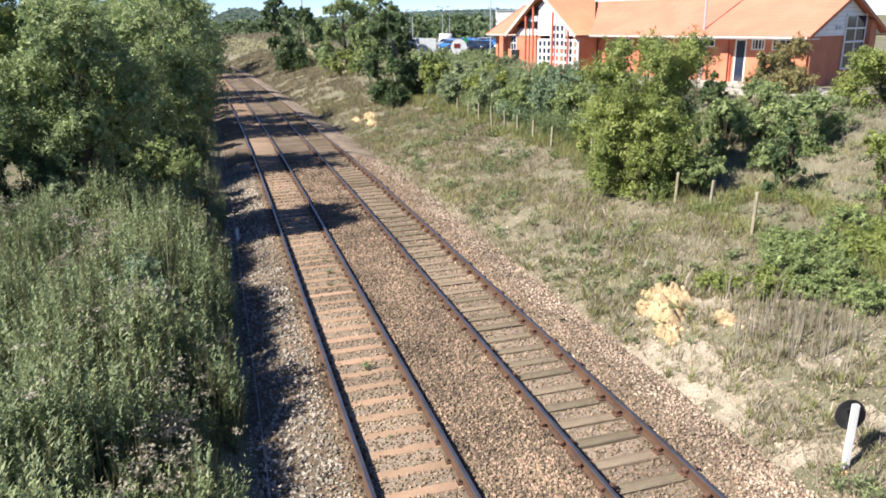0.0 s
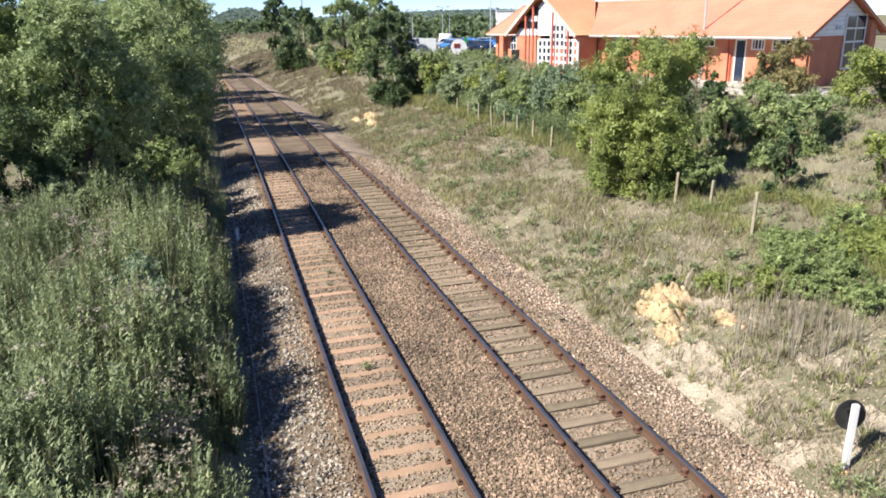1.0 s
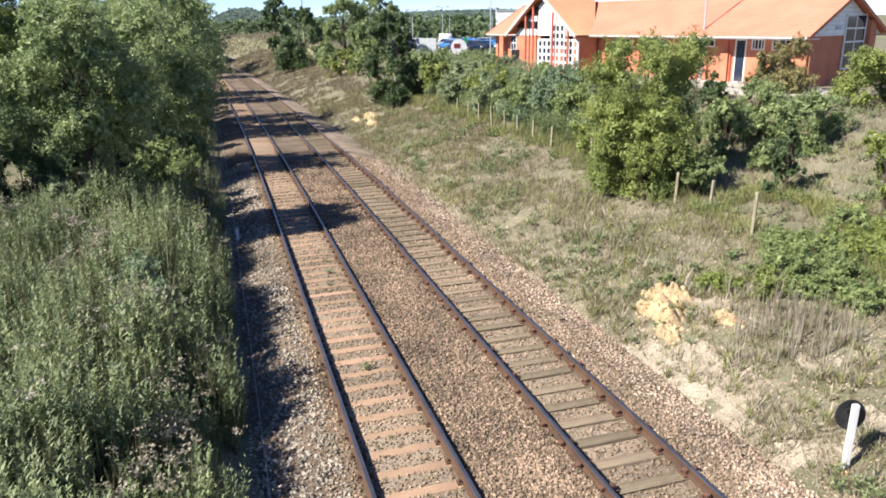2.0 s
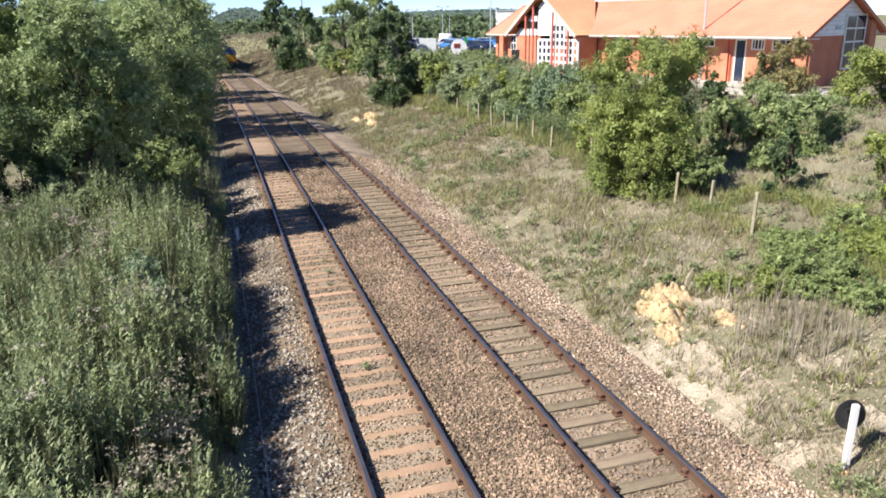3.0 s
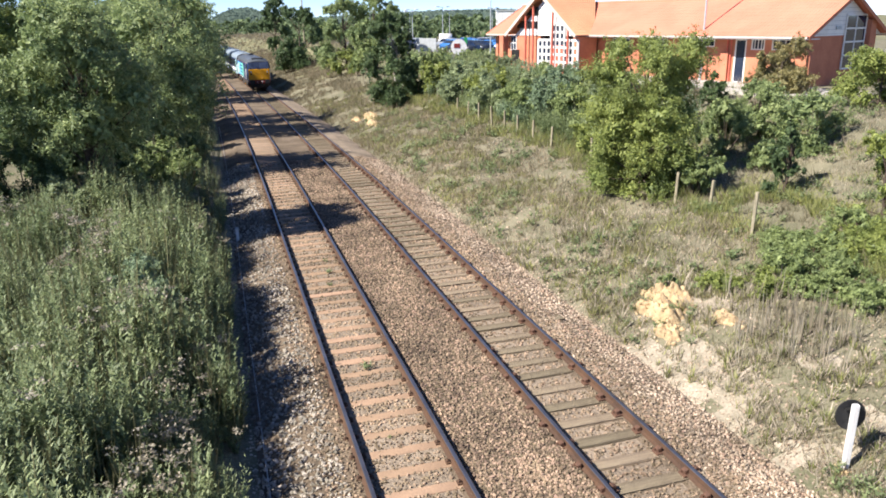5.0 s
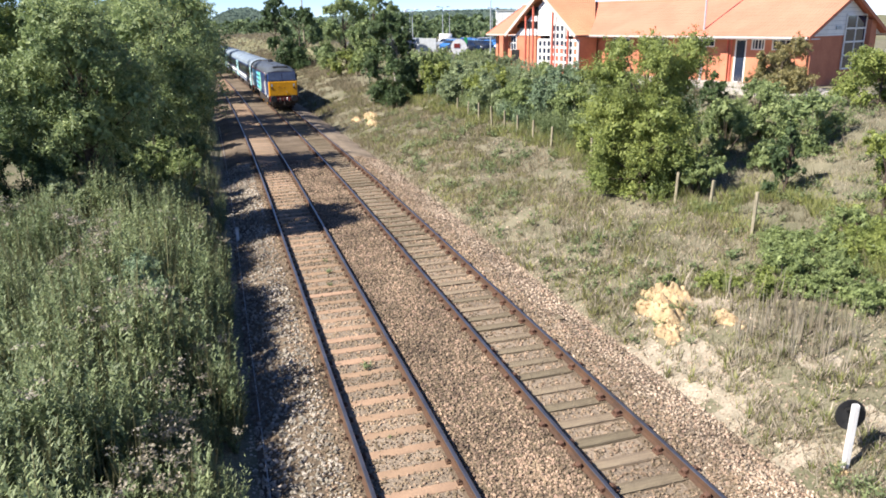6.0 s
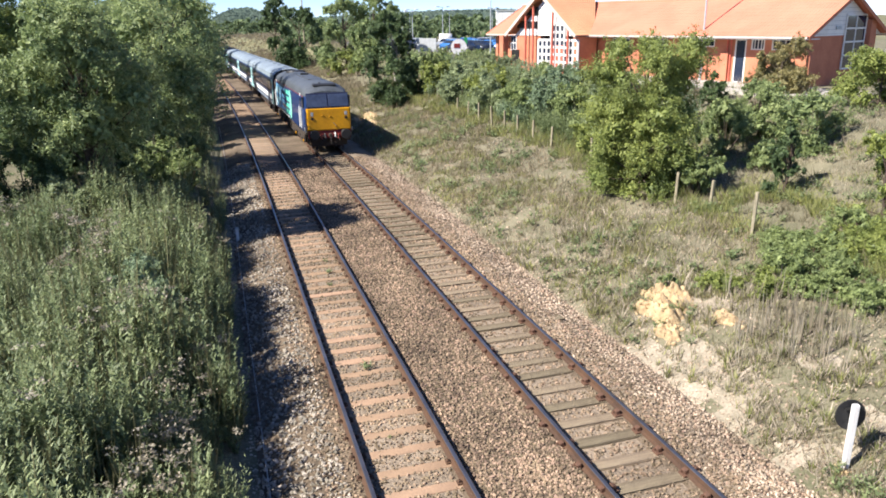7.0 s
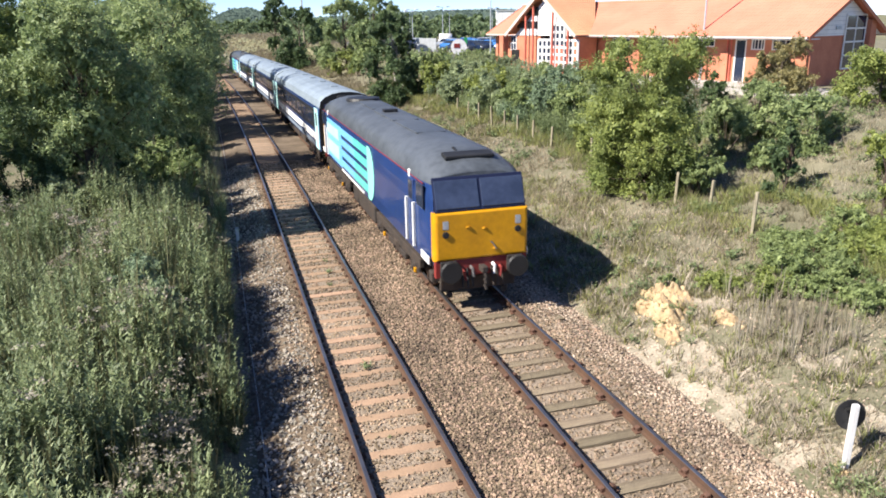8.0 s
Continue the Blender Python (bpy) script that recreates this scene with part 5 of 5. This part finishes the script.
def make_building():
    b = thing("brick_building", (26.6, 31.5, 3.2), "single-storey orange brick building with orange tiled roofs", "building", rz=15.25)
    L, E, R, HW = 28.0, 2.6, 4.75, 3.8
    # walls with their openings left out: local x goes inwards, y along the front, z up
    def wall(s0, s1, z0, z1):
        boxes("wall", [((0.3, s1 - s0, z1 - z0), (1.25, (s0 + s1) / 2, (z0 + z1) / 2))], "brick", b)
    openings = [(1.1, 2.72, 1.85, 2.45), (3.15, 4.0, 1.85, 2.45), (4.3, 5.05, 0.0, 2.42), (6.45, 8.35, 1.95, 2.45), (10.0, 11.6, 1.75, 2.4), (13.2, 14.8, 1.75, 2.4)]
    last = 0.4
    for s0, s1, z0, z1 in openings:
        wall(last, s0, -0.3, E)
        if z0 > 0:
            wall(s0, s1, -0.3, z0)
        wall(s0, s1, z1, E)
        last = s1
    wall(last, 16.2, -0.3, E)
    wall(23.4, L - 0.3, -0.3, E)
    for s0, s1, z0, z1 in openings:
        c, h = (s0 + s1) / 2, z1 - z0
        win = boxes("door" if z0 == 0 else "window", [((0.05, s1 - s0, 0.07), (1.13, c, z1 - 0.035)), ((0.05, s1 - s0, 0.07), (1.13, c, z0 + 0.035)),
                                                      ((0.05, 0.08, h), (1.13, s0 + 0.04, (z0 + z1) / 2)), ((0.05, 0.08, h), (1.13, s1 - 0.04, (z0 + z1) / 2))], "white", b, "white painted frame")
        bars = 1 if z0 == 0 else 4
        for k in range(1, bars):
            part_at = s0 + (s1 - s0) * k / bars
            boxes("glazing_bar", [((0.04, 0.05, h), (1.125, part_at, (z0 + z1) / 2))], "white", win)
        for k in range(bars):
            a, d = s0 + (s1 - s0) * k / bars, s0 + (s1 - s0) * (k + 1) / bars
            boxes("pane", [((0.02, d - a - 0.05, h - 0.1), (1.16, (a + d) / 2, (z0 + z1) / 2))], "glass", win)
    boxes("wall", [((0.3, L - 0.7, E + 0.3), (6.9, L / 2, E / 2 - 0.15))], "brick", b)
    # plinth piers and downpipes on the front
    for s in (0.55, 5.6, 12.4):
        boxes("pier", [((0.22, 0.5, 1.9), (1.02, s, 0.75))], "brick", b, bevel=0.02)
    for s in (5.25, 5.5, 12.0):
        bm = bmesh.new()
        tube(bm, (1.02, s, -0.1), (1.02, s, E - 0.1), 0.05, 0.05, 8)
        part("downpipe", bm, "redpaint", b, "red downpipe")
    boxes("canopy_pier", [((0.45, 0.45, 0.9), (-0.3, 0.9, 0.35))], "brick", b, bevel=0.02)
    # gable ends: brick below, white boarding above, tall window
    for s, out in ((0.35, -1), (L - 0.35, 1)):
        bm = bmesh.new()
        loft(bm, [[(0.7, s + k * 0.3 * -out, -0.3), (7.0, s + k * 0.3 * -out, -0.3), (7.0, s + k * 0.3 * -out, E), (0.7, s + k * 0.3 * -out, E)] for k in (0, 1)], cap=True, close=True)
        part("gable_wall", bm, "brick", b)
        bm = bmesh.new()
        y0 = s + out * 0.02
        loft(bm, [[(0.1, y0 - k * 0.2 * out, E), (7.5, y0 - k * 0.2 * out, E), (HW, y0 - k * 0.2 * out, R - 0.12)] for k in (0, 1)], cap=True, close=True)
        part("gable_boarding", bm, "white", b, "white boarded gable")
    for k in range(9):
        z = E + 0.22 * k + 0.1
        half = (R - z) / (R - E) * HW - 0.15
        if half > 0.2:
            boxes("board_joint", [((2 * half, 0.015, 0.02), (HW, 0.325, z))], "grey", b)
    upright = [((0.09, 0.06, 2.8), (x, 0.30, 2.25)) for x in (3.85, 4.8, 5.75)]
    cross = [((1.99, 0.06, 0.09), (4.8, 0.30, z)) for z in (0.85, 1.55, 2.25, 2.95, 3.65)]
    win = boxes("gable_window", [upright[0], upright[2], cross[0], cross[4]], "white", b, "tall white-framed gable window")
    rows_of("glazing_bar", [upright[1]] + cross[1:4], "white", win)
    for x in (4.325, 5.275):
        for z in (1.2, 1.9, 2.6, 3.3):
            boxes("pane", [((0.86, 0.03, 0.61), (x, 0.30, z))], "glass", win)
    boxes("gable_pier", [((0.55, 0.3, 3.6), (6.2, 0.22, 1.6))], "brick", b)
    boxes("vent", [((0.5, 0.03, 0.16), (3.2, 0.29, 3.0))], "grey", b)
    # main roof in two slopes, ridge, eaves
    roof_slope(-0.1, L, 0.0, E + 0.02, HW, R, "roof", b, label="orange pantiled roof slope")
    roof_slope(-0.1, L, 7.6, E + 0.02, HW, R, "roof", b, label="orange pantiled roof slope")
    bm = bmesh.new()
    tube(bm, (HW, -0.12, R - 0.02), (HW, L + 0.02, R - 0.02), 0.13, 0.13, 10)
    part("ridge_tiles", bm, "tile", b)
    for w in (-0.02, 7.62):
        boxes("eave_board", [((0.06, L, 0.10), (w, L / 2, E - 0.04))], "eave", b, "pale painted eave board")
    boxes("soffit", [((1.12, L, 0.04), (0.56, L / 2, E - 0.12))], "white", b)
    for s in (-0.11, L + 0.02):
        for sign in (-1, 1):
            bm = bmesh.new()
            a = math.atan2(R - E, HW)
            box(bm, (math.hypot(HW, R - E), 0.05, 0.18), (HW + sign * HW / 2, s, (E + R) / 2 - 0.06), pose(0, 0, 0, 0, math.degrees(a) * sign, 0))
            part("verge_board", bm, "brick", b)
    # entrance gable across the front
    S0, S1, W0, A = 15.9, 23.7, -1.3, 5.5
    mid, half = (S0 + S1) / 2, (S1 - S0) / 2
    depth = 3.8 + 1.3
    for sign in (-1, 1):
        # slopes run back into the main roof
        run = math.hypot(half, A - E)
        courses, cols = 16, 44
        verts, faces = [], []
        up = Vector((0, sign * (A - E), half)).normalized()
        for c in range(courses):
            for e in (0, 1):
                t = (c + e) / courses
                back = depth * (0.28 + 0.72 * t) + 0.3
                for j in range(cols + 1):
                    lift = 0.010 * math.cos(j * math.pi) + (0.008 if e == 0 else 0)
                    verts.append(Vector((W0 + back * j / cols, mid + sign * half * (1 - t), E + (A - E) * t)) + up * lift)
        for r in range(2 * courses - 1):
            for j in range(cols):
                a = r * (cols + 1) + j
                faces.append((a, a + 1, a + cols + 2, a + cols + 1))
        solids("porch_roof", np.array([tuple(v) for v in verts]), np.array(faces), "tile_pale", b, "orange pantiled slope of the entrance gable with light put into its colour")
        bm = bmesh.new()
        a = math.atan2(A - E, half)
        box(bm, (0.07, run + 0.1, 0.20), (W0 - 0.03, mid + sign * half / 2, (E + A) / 2 - 0.04), pose(0, 0, 0, -math.degrees(a) * sign, 0, 0))
        part("bargeboard", bm, "eave", b, "pale sloping bargeboard")
    bm = bmesh.new()
    loft(bm, [[(x, S0 + 0.5, E - 0.05), (x, S1 - 0.5, E - 0.05), (x, mid, A - 0.45)] for x in (-0.75, -0.6)], cap=True, close=True)
    part("gable_infill", bm, "white", b, "white panelled gable infill")
    boxes("wall", [((0.3, 3.4, E + 0.2), (-0.6, 21.9, E / 2 - 0.2))], "brick", b)
    boxes("wall", [((1.9, 0.3, E + 0.2), (0.1, S0 + 0.5, E / 2 - 0.2))], "brick", b)
    boxes("wall", [((3.0, 0.3, E + 0.2), (0.75, S1 - 0.4, E / 2 - 0.2))], "brick", b)
    # stepped white glazing
    for s0, s1, ztop in ((16.1, 17.5, 2.25), (17.5, 18.9, 3.3), (18.9, 20.3, 2.25)):
        z0, cols, rws = 0.25, 3, int((ztop - 0.25) / 0.46)
        bars = [((0.10, s1 - s0, 0.16), (-0.82, (s0 + s1) / 2, z0 + (ztop - z0) * k / rws)) for k in range(rws + 1)]
        bars += [((0.10, 0.16, ztop - z0), (-0.82, s0 + (s1 - s0) * k / cols, (z0 + ztop) / 2)) for k in range(cols + 1)]
        edge = (bars[0], bars[rws], bars[rws + 1], bars[-1])
        grid = boxes("glazed_screen", edge, "white", b, "white gridded glazing of the entrance")
        rows_of("glazing_bar", [bar for bar in bars if bar not in edge], "white", grid)
        for i in range(cols):
            for k in range(rws):
                boxes("pane", [((0.03, (s1 - s0) / cols - 0.15, (ztop - z0) / rws - 0.15), (-0.80, s0 + (s1 - s0) * (i + 0.5) / cols, z0 + (ztop - z0) * (k + 0.5) / rws))], "glass", grid)
    rows_of("door_leaf", [((0.05, 0.55, 1.9), (-0.84, s, 0.95)) for s in (17.92, 18.5)], "redpaint", b, "dark red entrance door leaf")
    for s in (16.86, 18.5, 20.65, 21.5):
        zt = E + (A - E) * (1 - abs(s - mid) / half) - 0.3
        boxes("column", [((0.12, 0.12, zt + 0.2), (-1.1, s, zt / 2 - 0.1))], "redpaint", b, "red painted steel column", bevel=0.015)
    boxes("dark_louvre", [((0.06, 1.3, 0.58), (-0.80, 21.1, 4.25))], "black", b, "black louvred panel", bevel=0.02)
    boxes("dark_louvre", [((0.06, 2.35, 0.48), (-0.80, 21.7, 3.30))], "black", b, "black louvred panel", bevel=0.02)
    boxes("side_window", [((0.06, 0.7, 1.1), (-0.78, 23.3, 2.0))], "white", b)
    rows_of("side_pane", [((0.03, 0.24, 0.42), (-0.82, 23.3 + a, 2.0 + d)) for a in (-0.16, 0.16) for d in (-0.25, 0.25)], "glass", b)
    # black panel on the solid wall paints the shade inside an opening
    boxes("dark_doorway", [((0.06, 0.9, 1.0), (-0.79, 23.1, 1.0))], "black", b, "black panel painted as the shade of an opening beside the entrance")
    boxes("corner_pier", [((0.5, 0.5, 2.7), (-1.0, 24.3, 1.2))], "brick", b, "orange brick corner pier", bevel=0.02)
    boxes("low_wall", [((0.3, 9.0, 0.8), (-1.9, 19.6, 0.0))], "brick", b, bevel=0.03)
    boxes("floor_slab", [((6.0, L - 0.8, 0.1), (3.9, L / 2, -0.02))], "paving", b)


make_building()
def slab(name, outline, top, deep, material, label, category):
    bm = bmesh.new()
    loft(bm, [[(x, y, z) for x, y in outline] for z in (top - deep, top)], cap=True, close=True)
    return tagged(part(name, bm, material), label, category, kind="structure")


slab("pavement", [(22.9, 29.0), (28.0, 28.0), (26.2, 40.0), (21.2, 57.5), (17.9, 57.0), (22.0, 41.0)], 3.24, 0.9, "paving", "pale paved path round the brick building", "pavement")
slab("car_park", [(20.5, 72.0), (60.0, 66.0), (60.0, 150.0), (20.5, 150.0)], 3.23, 0.6, "asphalt", "grey asphalt car park beyond the building", "car park")


# ---- lamps, cars and signs on the upper level ----
def make_lamp(x, y, h, double, label):
    lamp = thing("street_lamp", (x, y, ground_z(x, y) - 0.03), label, "street lamp", "lamp posts", 15)
    bm = bmesh.new()
    tube(bm, (0, 0, 0), (0, 0, 1.2), 0.09, 0.08, 10)
    tube(bm, (0, 0, 1.2), (0, 0, h), 0.065, 0.04, 10)
    part("column", bm, "grey", lamp)
    for s in ((-1, 1) if double else (1,)):
        bm = bmesh.new()
        tube(bm, (0, 0, h), (s * 0.5, 0, h + 0.05), 0.03, 0.025, 8)
        arm = part("arm", bm, "grey", lamp)
        bm = bmesh.new()
        box(bm, (0.6, 0.24, 0.12), (s * 0.75, 0, h + 0.06), bevel=0.04)
        part("lantern", bm, "lampwhite", arm, "pale lamp head")


for x, y, h, double in ((25.35, 38.3, 9.0, False), (22.6, 66.5, 8.0, False), (19.8, 100.0, 5.2, True), (25.0, 104.0, 5.2, True), (27.0, 96.0, 5.4, True), (33.0, 112.0, 5.2, True),
                        (38.5, 108.0, 5.4, True), (29.5, 128.0, 5.4, False), (23.5, 126.0, 5.4, False), (34.0, 140.0, 5.4, True), (15.5, 92.0, 5.0, False), (44.0, 120.0, 5.4, True)):
    make_lamp(x, y, h, double, "tall pale grey lamp post beside the building" if h > 7 else "grey car park lamp post with pale heads")
pole = thing("telegraph_pole", (15.2, 150.0, 2.0), "tall grey weathered timber pole above the trees", "pole")
bm = bmesh.new()
tube(bm, (0, 0, 0), (0, 0, 10.5), 0.16, 0.10, 8)
part("shaft", bm, "post", pole)
boxes("crossarm", [((1.2, 0.1, 0.1), (0, 0, 9.8))], "bark", pole)


def car_mesh_parts(paint, van):
    car = thing("parked_car", (0, 0, 0), "", "car", "parked cars")
    prof = [(-2.1, 0.35), (-2.1, 0.85), (-1.95, 1.0), (-1.1, 1.05), (-0.5, 1.45), (0.9, 1.48), (1.6, 1.05), (2.05, 0.98), (2.1, 0.35)]
    if van:
        prof = [(-2.4, 0.4), (-2.4, 1.0), (-1.7, 1.25), (-1.2, 1.95), (2.3, 2.0), (2.4, 0.4)]
    bm = bmesh.new()
    loft(bm, [[(x * (0.92 if z > 1.1 else 1.0), y, z) for y, z in prof] for x in (-0.86, 0.86)], cap=True, close=True)
    bmesh.ops.bevel(bm, geom=bm.edges[:], offset=0.06, segments=2, affect="EDGES")
    part("body", bm, paint, car, smooth=True)
    z0, z1 = (1.3, 1.8) if van else (1.07, 1.40)
    for sx in (-1, 1):
        bm = bmesh.new()
        loft(bm, [[(sx * x, -0.95, z0), (sx * x, 1.35 if not van else -0.3, z0), (sx * x, 0.8 if not van else -0.3, z1), (sx * x, -0.45, z1)] for x in (0.80, 0.875)], cap=True, close=True)
        part("side_window", bm, "glass", car)
        for y in (-1.3, 1.35):
            bm = bmesh.new()
            tube(bm, (sx * 0.66, y, 0.31), (sx * 0.88, y, 0.31), 0.31, 0.31, 16)
            wheel = part("wheel", bm, "black", car)
            bm = bmesh.new()
            tube(bm, (sx * 0.80, y, 0.31), (sx * 0.90, y, 0.31), 0.19, 0.17, 12)
            part("rim", bm, "grey", wheel)
    for y, yy in ((-1.02, -0.52), (1.50, 0.98)):
        if van and y > 0:
            continue
        bm = bmesh.new()
        box(bm, (1.4, 0.05, 0.42), (0, (y + yy) / 2 - (0.45 if van else 0), (z0 + z1) / 2), pose(0, 0, 0, -50 if y < 0 else 55, 0, 0), bevel=0.02)
        part("windscreen", bm, "glass", car)
    return car


M["car_blue"] = mat("blue_car_paint", (0.05, 0.17, 0.42), (0.04, 0.14, 0.36), 0.25, 0.5, 6, spec=0.5, clear=0.6)
M["car_dark"] = mat("dark_car_paint", (0.02, 0.025, 0.035), (0.03, 0.035, 0.045), 0.25, 0.5, 6, spec=0.5, clear=0.6)
M["car_silver"] = mat("silver_car_paint", (0.42, 0.44, 0.46), (0.36, 0.38, 0.40), 0.3, 0.5, 6, metal=0.5, clear=0.6)
M["green"] = mat("green_panel", (0.03, 0.28, 0.10), (0.025, 0.22, 0.08), 0.5, 1, 8)
CARS = [(24.6, 80.5, "car_dark"), (26.6, 81.5, "car_dark"), (28.8, 82.0, "car_blue"), (26.0, 87.5, "car_blue"), (28.6, 88.0, "car_blue"), (31.0, 88.5, "car_dark"), (27.5, 94.0, "car_silver"),
        (30.2, 94.5, "car_blue"), (32.8, 95.0, "car_silver"), (22.0, 95.0, "car_dark"), (20.4, 94.5, "car_silver"), (35.5, 95.5, "car_dark"), (33.5, 89.0, "car_blue"), (24.8, 101.0, "car_silver"), (31.2, 82.4, "car_dark")]
models = {}
for k, (x, y, paint) in enumerate(CARS):
    words = {"car_dark": "dark hatchback parked on the asphalt", "car_blue": "blue hatchback parked on the asphalt", "car_silver": "silver hatchback parked on the asphalt"}[paint]
    m = pose(x, y, 3.235, 0, 0, 20 + (k * 37) % 9)
    if paint in models:
        copy_thing(models[paint], m)
    else:
        models[paint] = tagged(car_mesh_parts(paint, False), words)
        models[paint].matrix_basis = m
van = tagged(car_mesh_parts("white", True), "white van parked in the car park", "van")
van.matrix_basis = pose(28.4, 99.5, 3.235, 0, 0, 166)
van.name = "parked_van"

board = thing("notice_board", (19.6, 78.0, ground_z(19.6, 78.0) - 0.05), "large grey board on two posts by the car park", "board", rz=-38)
boxes("panel", [((2.3, 0.08, 1.35), (0, 0, 1.35))], "grey", board, bevel=0.02)
for x in (-0.8, 0.8):
    boxes("leg", [((0.1, 0.1, 1.4), (x, 0.06, 0.6))], "post", board)
flag = thing("round_sign_board", (23.1, 77.5, 3.2), "white round board with a red panel and green edge", "sign", rz=-12)
bm = bmesh.new()
bmesh.ops.create_cone(bm, cap_ends=True, segments=32, radius1=0.85, radius2=0.85, depth=0.1, matrix=Matrix.Translation((0, 0, 0.95)) @ pose(0, 0, 0, 90, 0, 0))
part("disc", bm, "white", flag)
boxes("red_panel", [((0.65, 0.03, 0.45), (-0.2, -0.07, 1.1))], "bufferred", flag, "small dark red panel")
boxes("green_panel", [((0.35, 0.06, 0.7), (0.75, 0.05, 1.6))], "green", flag, "green panel")
boxes("leg", [((0.08, 0.08, 1.2), (-0.3, 0.1, 0.4))], "grey", flag)


warehouse = thing("warehouse", (107.0, 262.0, 3.0), "long low white warehouse beyond the trees", "building", rz=-18)
boxes("wall", [((16.0, 9.0, 7.0), (0, 0, 3.5))], "white", warehouse)
boxes("roof", [((16.6, 9.6, 0.35), (0, 0, 7.17))], "grey", warehouse, "pale grey flat roof")
rows_of("cladding_joint", [((0.08, 0.05, 6.6), (x, -4.52, 3.4)) for x in (-6, -3, 0, 3, 6)], "grey", warehouse)


# ---- distance: hedges, woods and low hills ----
def make_wood(name, spots, seed, leaf, label):
    rng = np.random.default_rng(seed)
    out = []
    for x, y, h, w, n in spots:
        blobs = blobs_for(h, w, rng, 0.05, 12)
        out.append(crown_quads(blobs, n, leaf * rng.uniform(0.85, 1.2), rng, 0.6) + (x, y, ground_z(x, y) - 0.26 * h))
    tagged(quads(name, np.concatenate(out), "far_leaf", corner=3), label, "woodland", kind="stuff")


rng = np.random.default_rng(70)
make_wood("hedge_trees", [(rng.uniform(14, 95), rng.uniform(150, 215), rng.uniform(3.2, 5.0), rng.uniform(7, 12), 700) for _ in range(58)], 71, 0.4, "green belt of trees behind the car park")
make_wood("line_trees", [(rng.uniform(-60, 40), rng.uniform(285, 340), rng.uniform(5, 8.5), rng.uniform(8, 13), 1100) for _ in range(46)]
          + [(rng.uniform(-45, 45), rng.uniform(262, 282), rng.uniform(2.2, 4.0), rng.uniform(7, 11), 700) for _ in range(22)], 72, 0.3, "trees and scrub beyond the bend of the line")
make_wood("far_wood", [(rng.uniform(-140, 330), rng.uniform(330, 520), rng.uniform(6, 9), rng.uniform(14, 24), 330) for _ in range(95)], 73, 1.1, "dark distant woods on the skyline")


def hill(x, y, w, d, h, seed, label):
    bm = bmesh.new()
    bmesh.ops.create_grid(bm, x_segments=40, y_segments=20, size=1.0)
    for v in bm.verts:
        r = min(1.0, v.co.length)
        v.co = Vector((v.co.x * w, v.co.y * d, h * max(0.0, math.cos(r * math.pi / 2)) ** 1.2 - 1.0 + 1.5 * noise.noise(v.co * 6)))
    ob = part("wooded_hill", bm, "hill_leaf", None, label, smooth=True)
    ob.location = (x, y, 3.0)
    tagged(ob, label, "hill", kind="structure")
    rng = np.random.default_rng(seed)
    n = 14000
    a, r = rng.uniform(0, 2 * math.pi, n), np.sqrt(rng.random(n))
    c = np.stack([x + np.cos(a) * r * w, y + np.sin(a) * r * d, 3 + h * np.cos(r * math.pi / 2) ** 1.2 + np.abs(rng.normal(0, 0.8, n))], axis=1)
    tagged(quads("hill_wood", leaf_quads(c, np.tile([0, -1.2, 1.6], (n, 1)), 1.0 + 0.002 * w, rng, 0.8), "hill_leaf", corner=3), "dark trees covering the distant hill", "woodland", kind="stuff")


hill(24.0, 620.0, 36, 60, 14, 81, "distant wooded hill above the line")
hill(330.0, 900.0, 360, 120, 15, 82, "long low wooded ridge on the skyline")


motions()
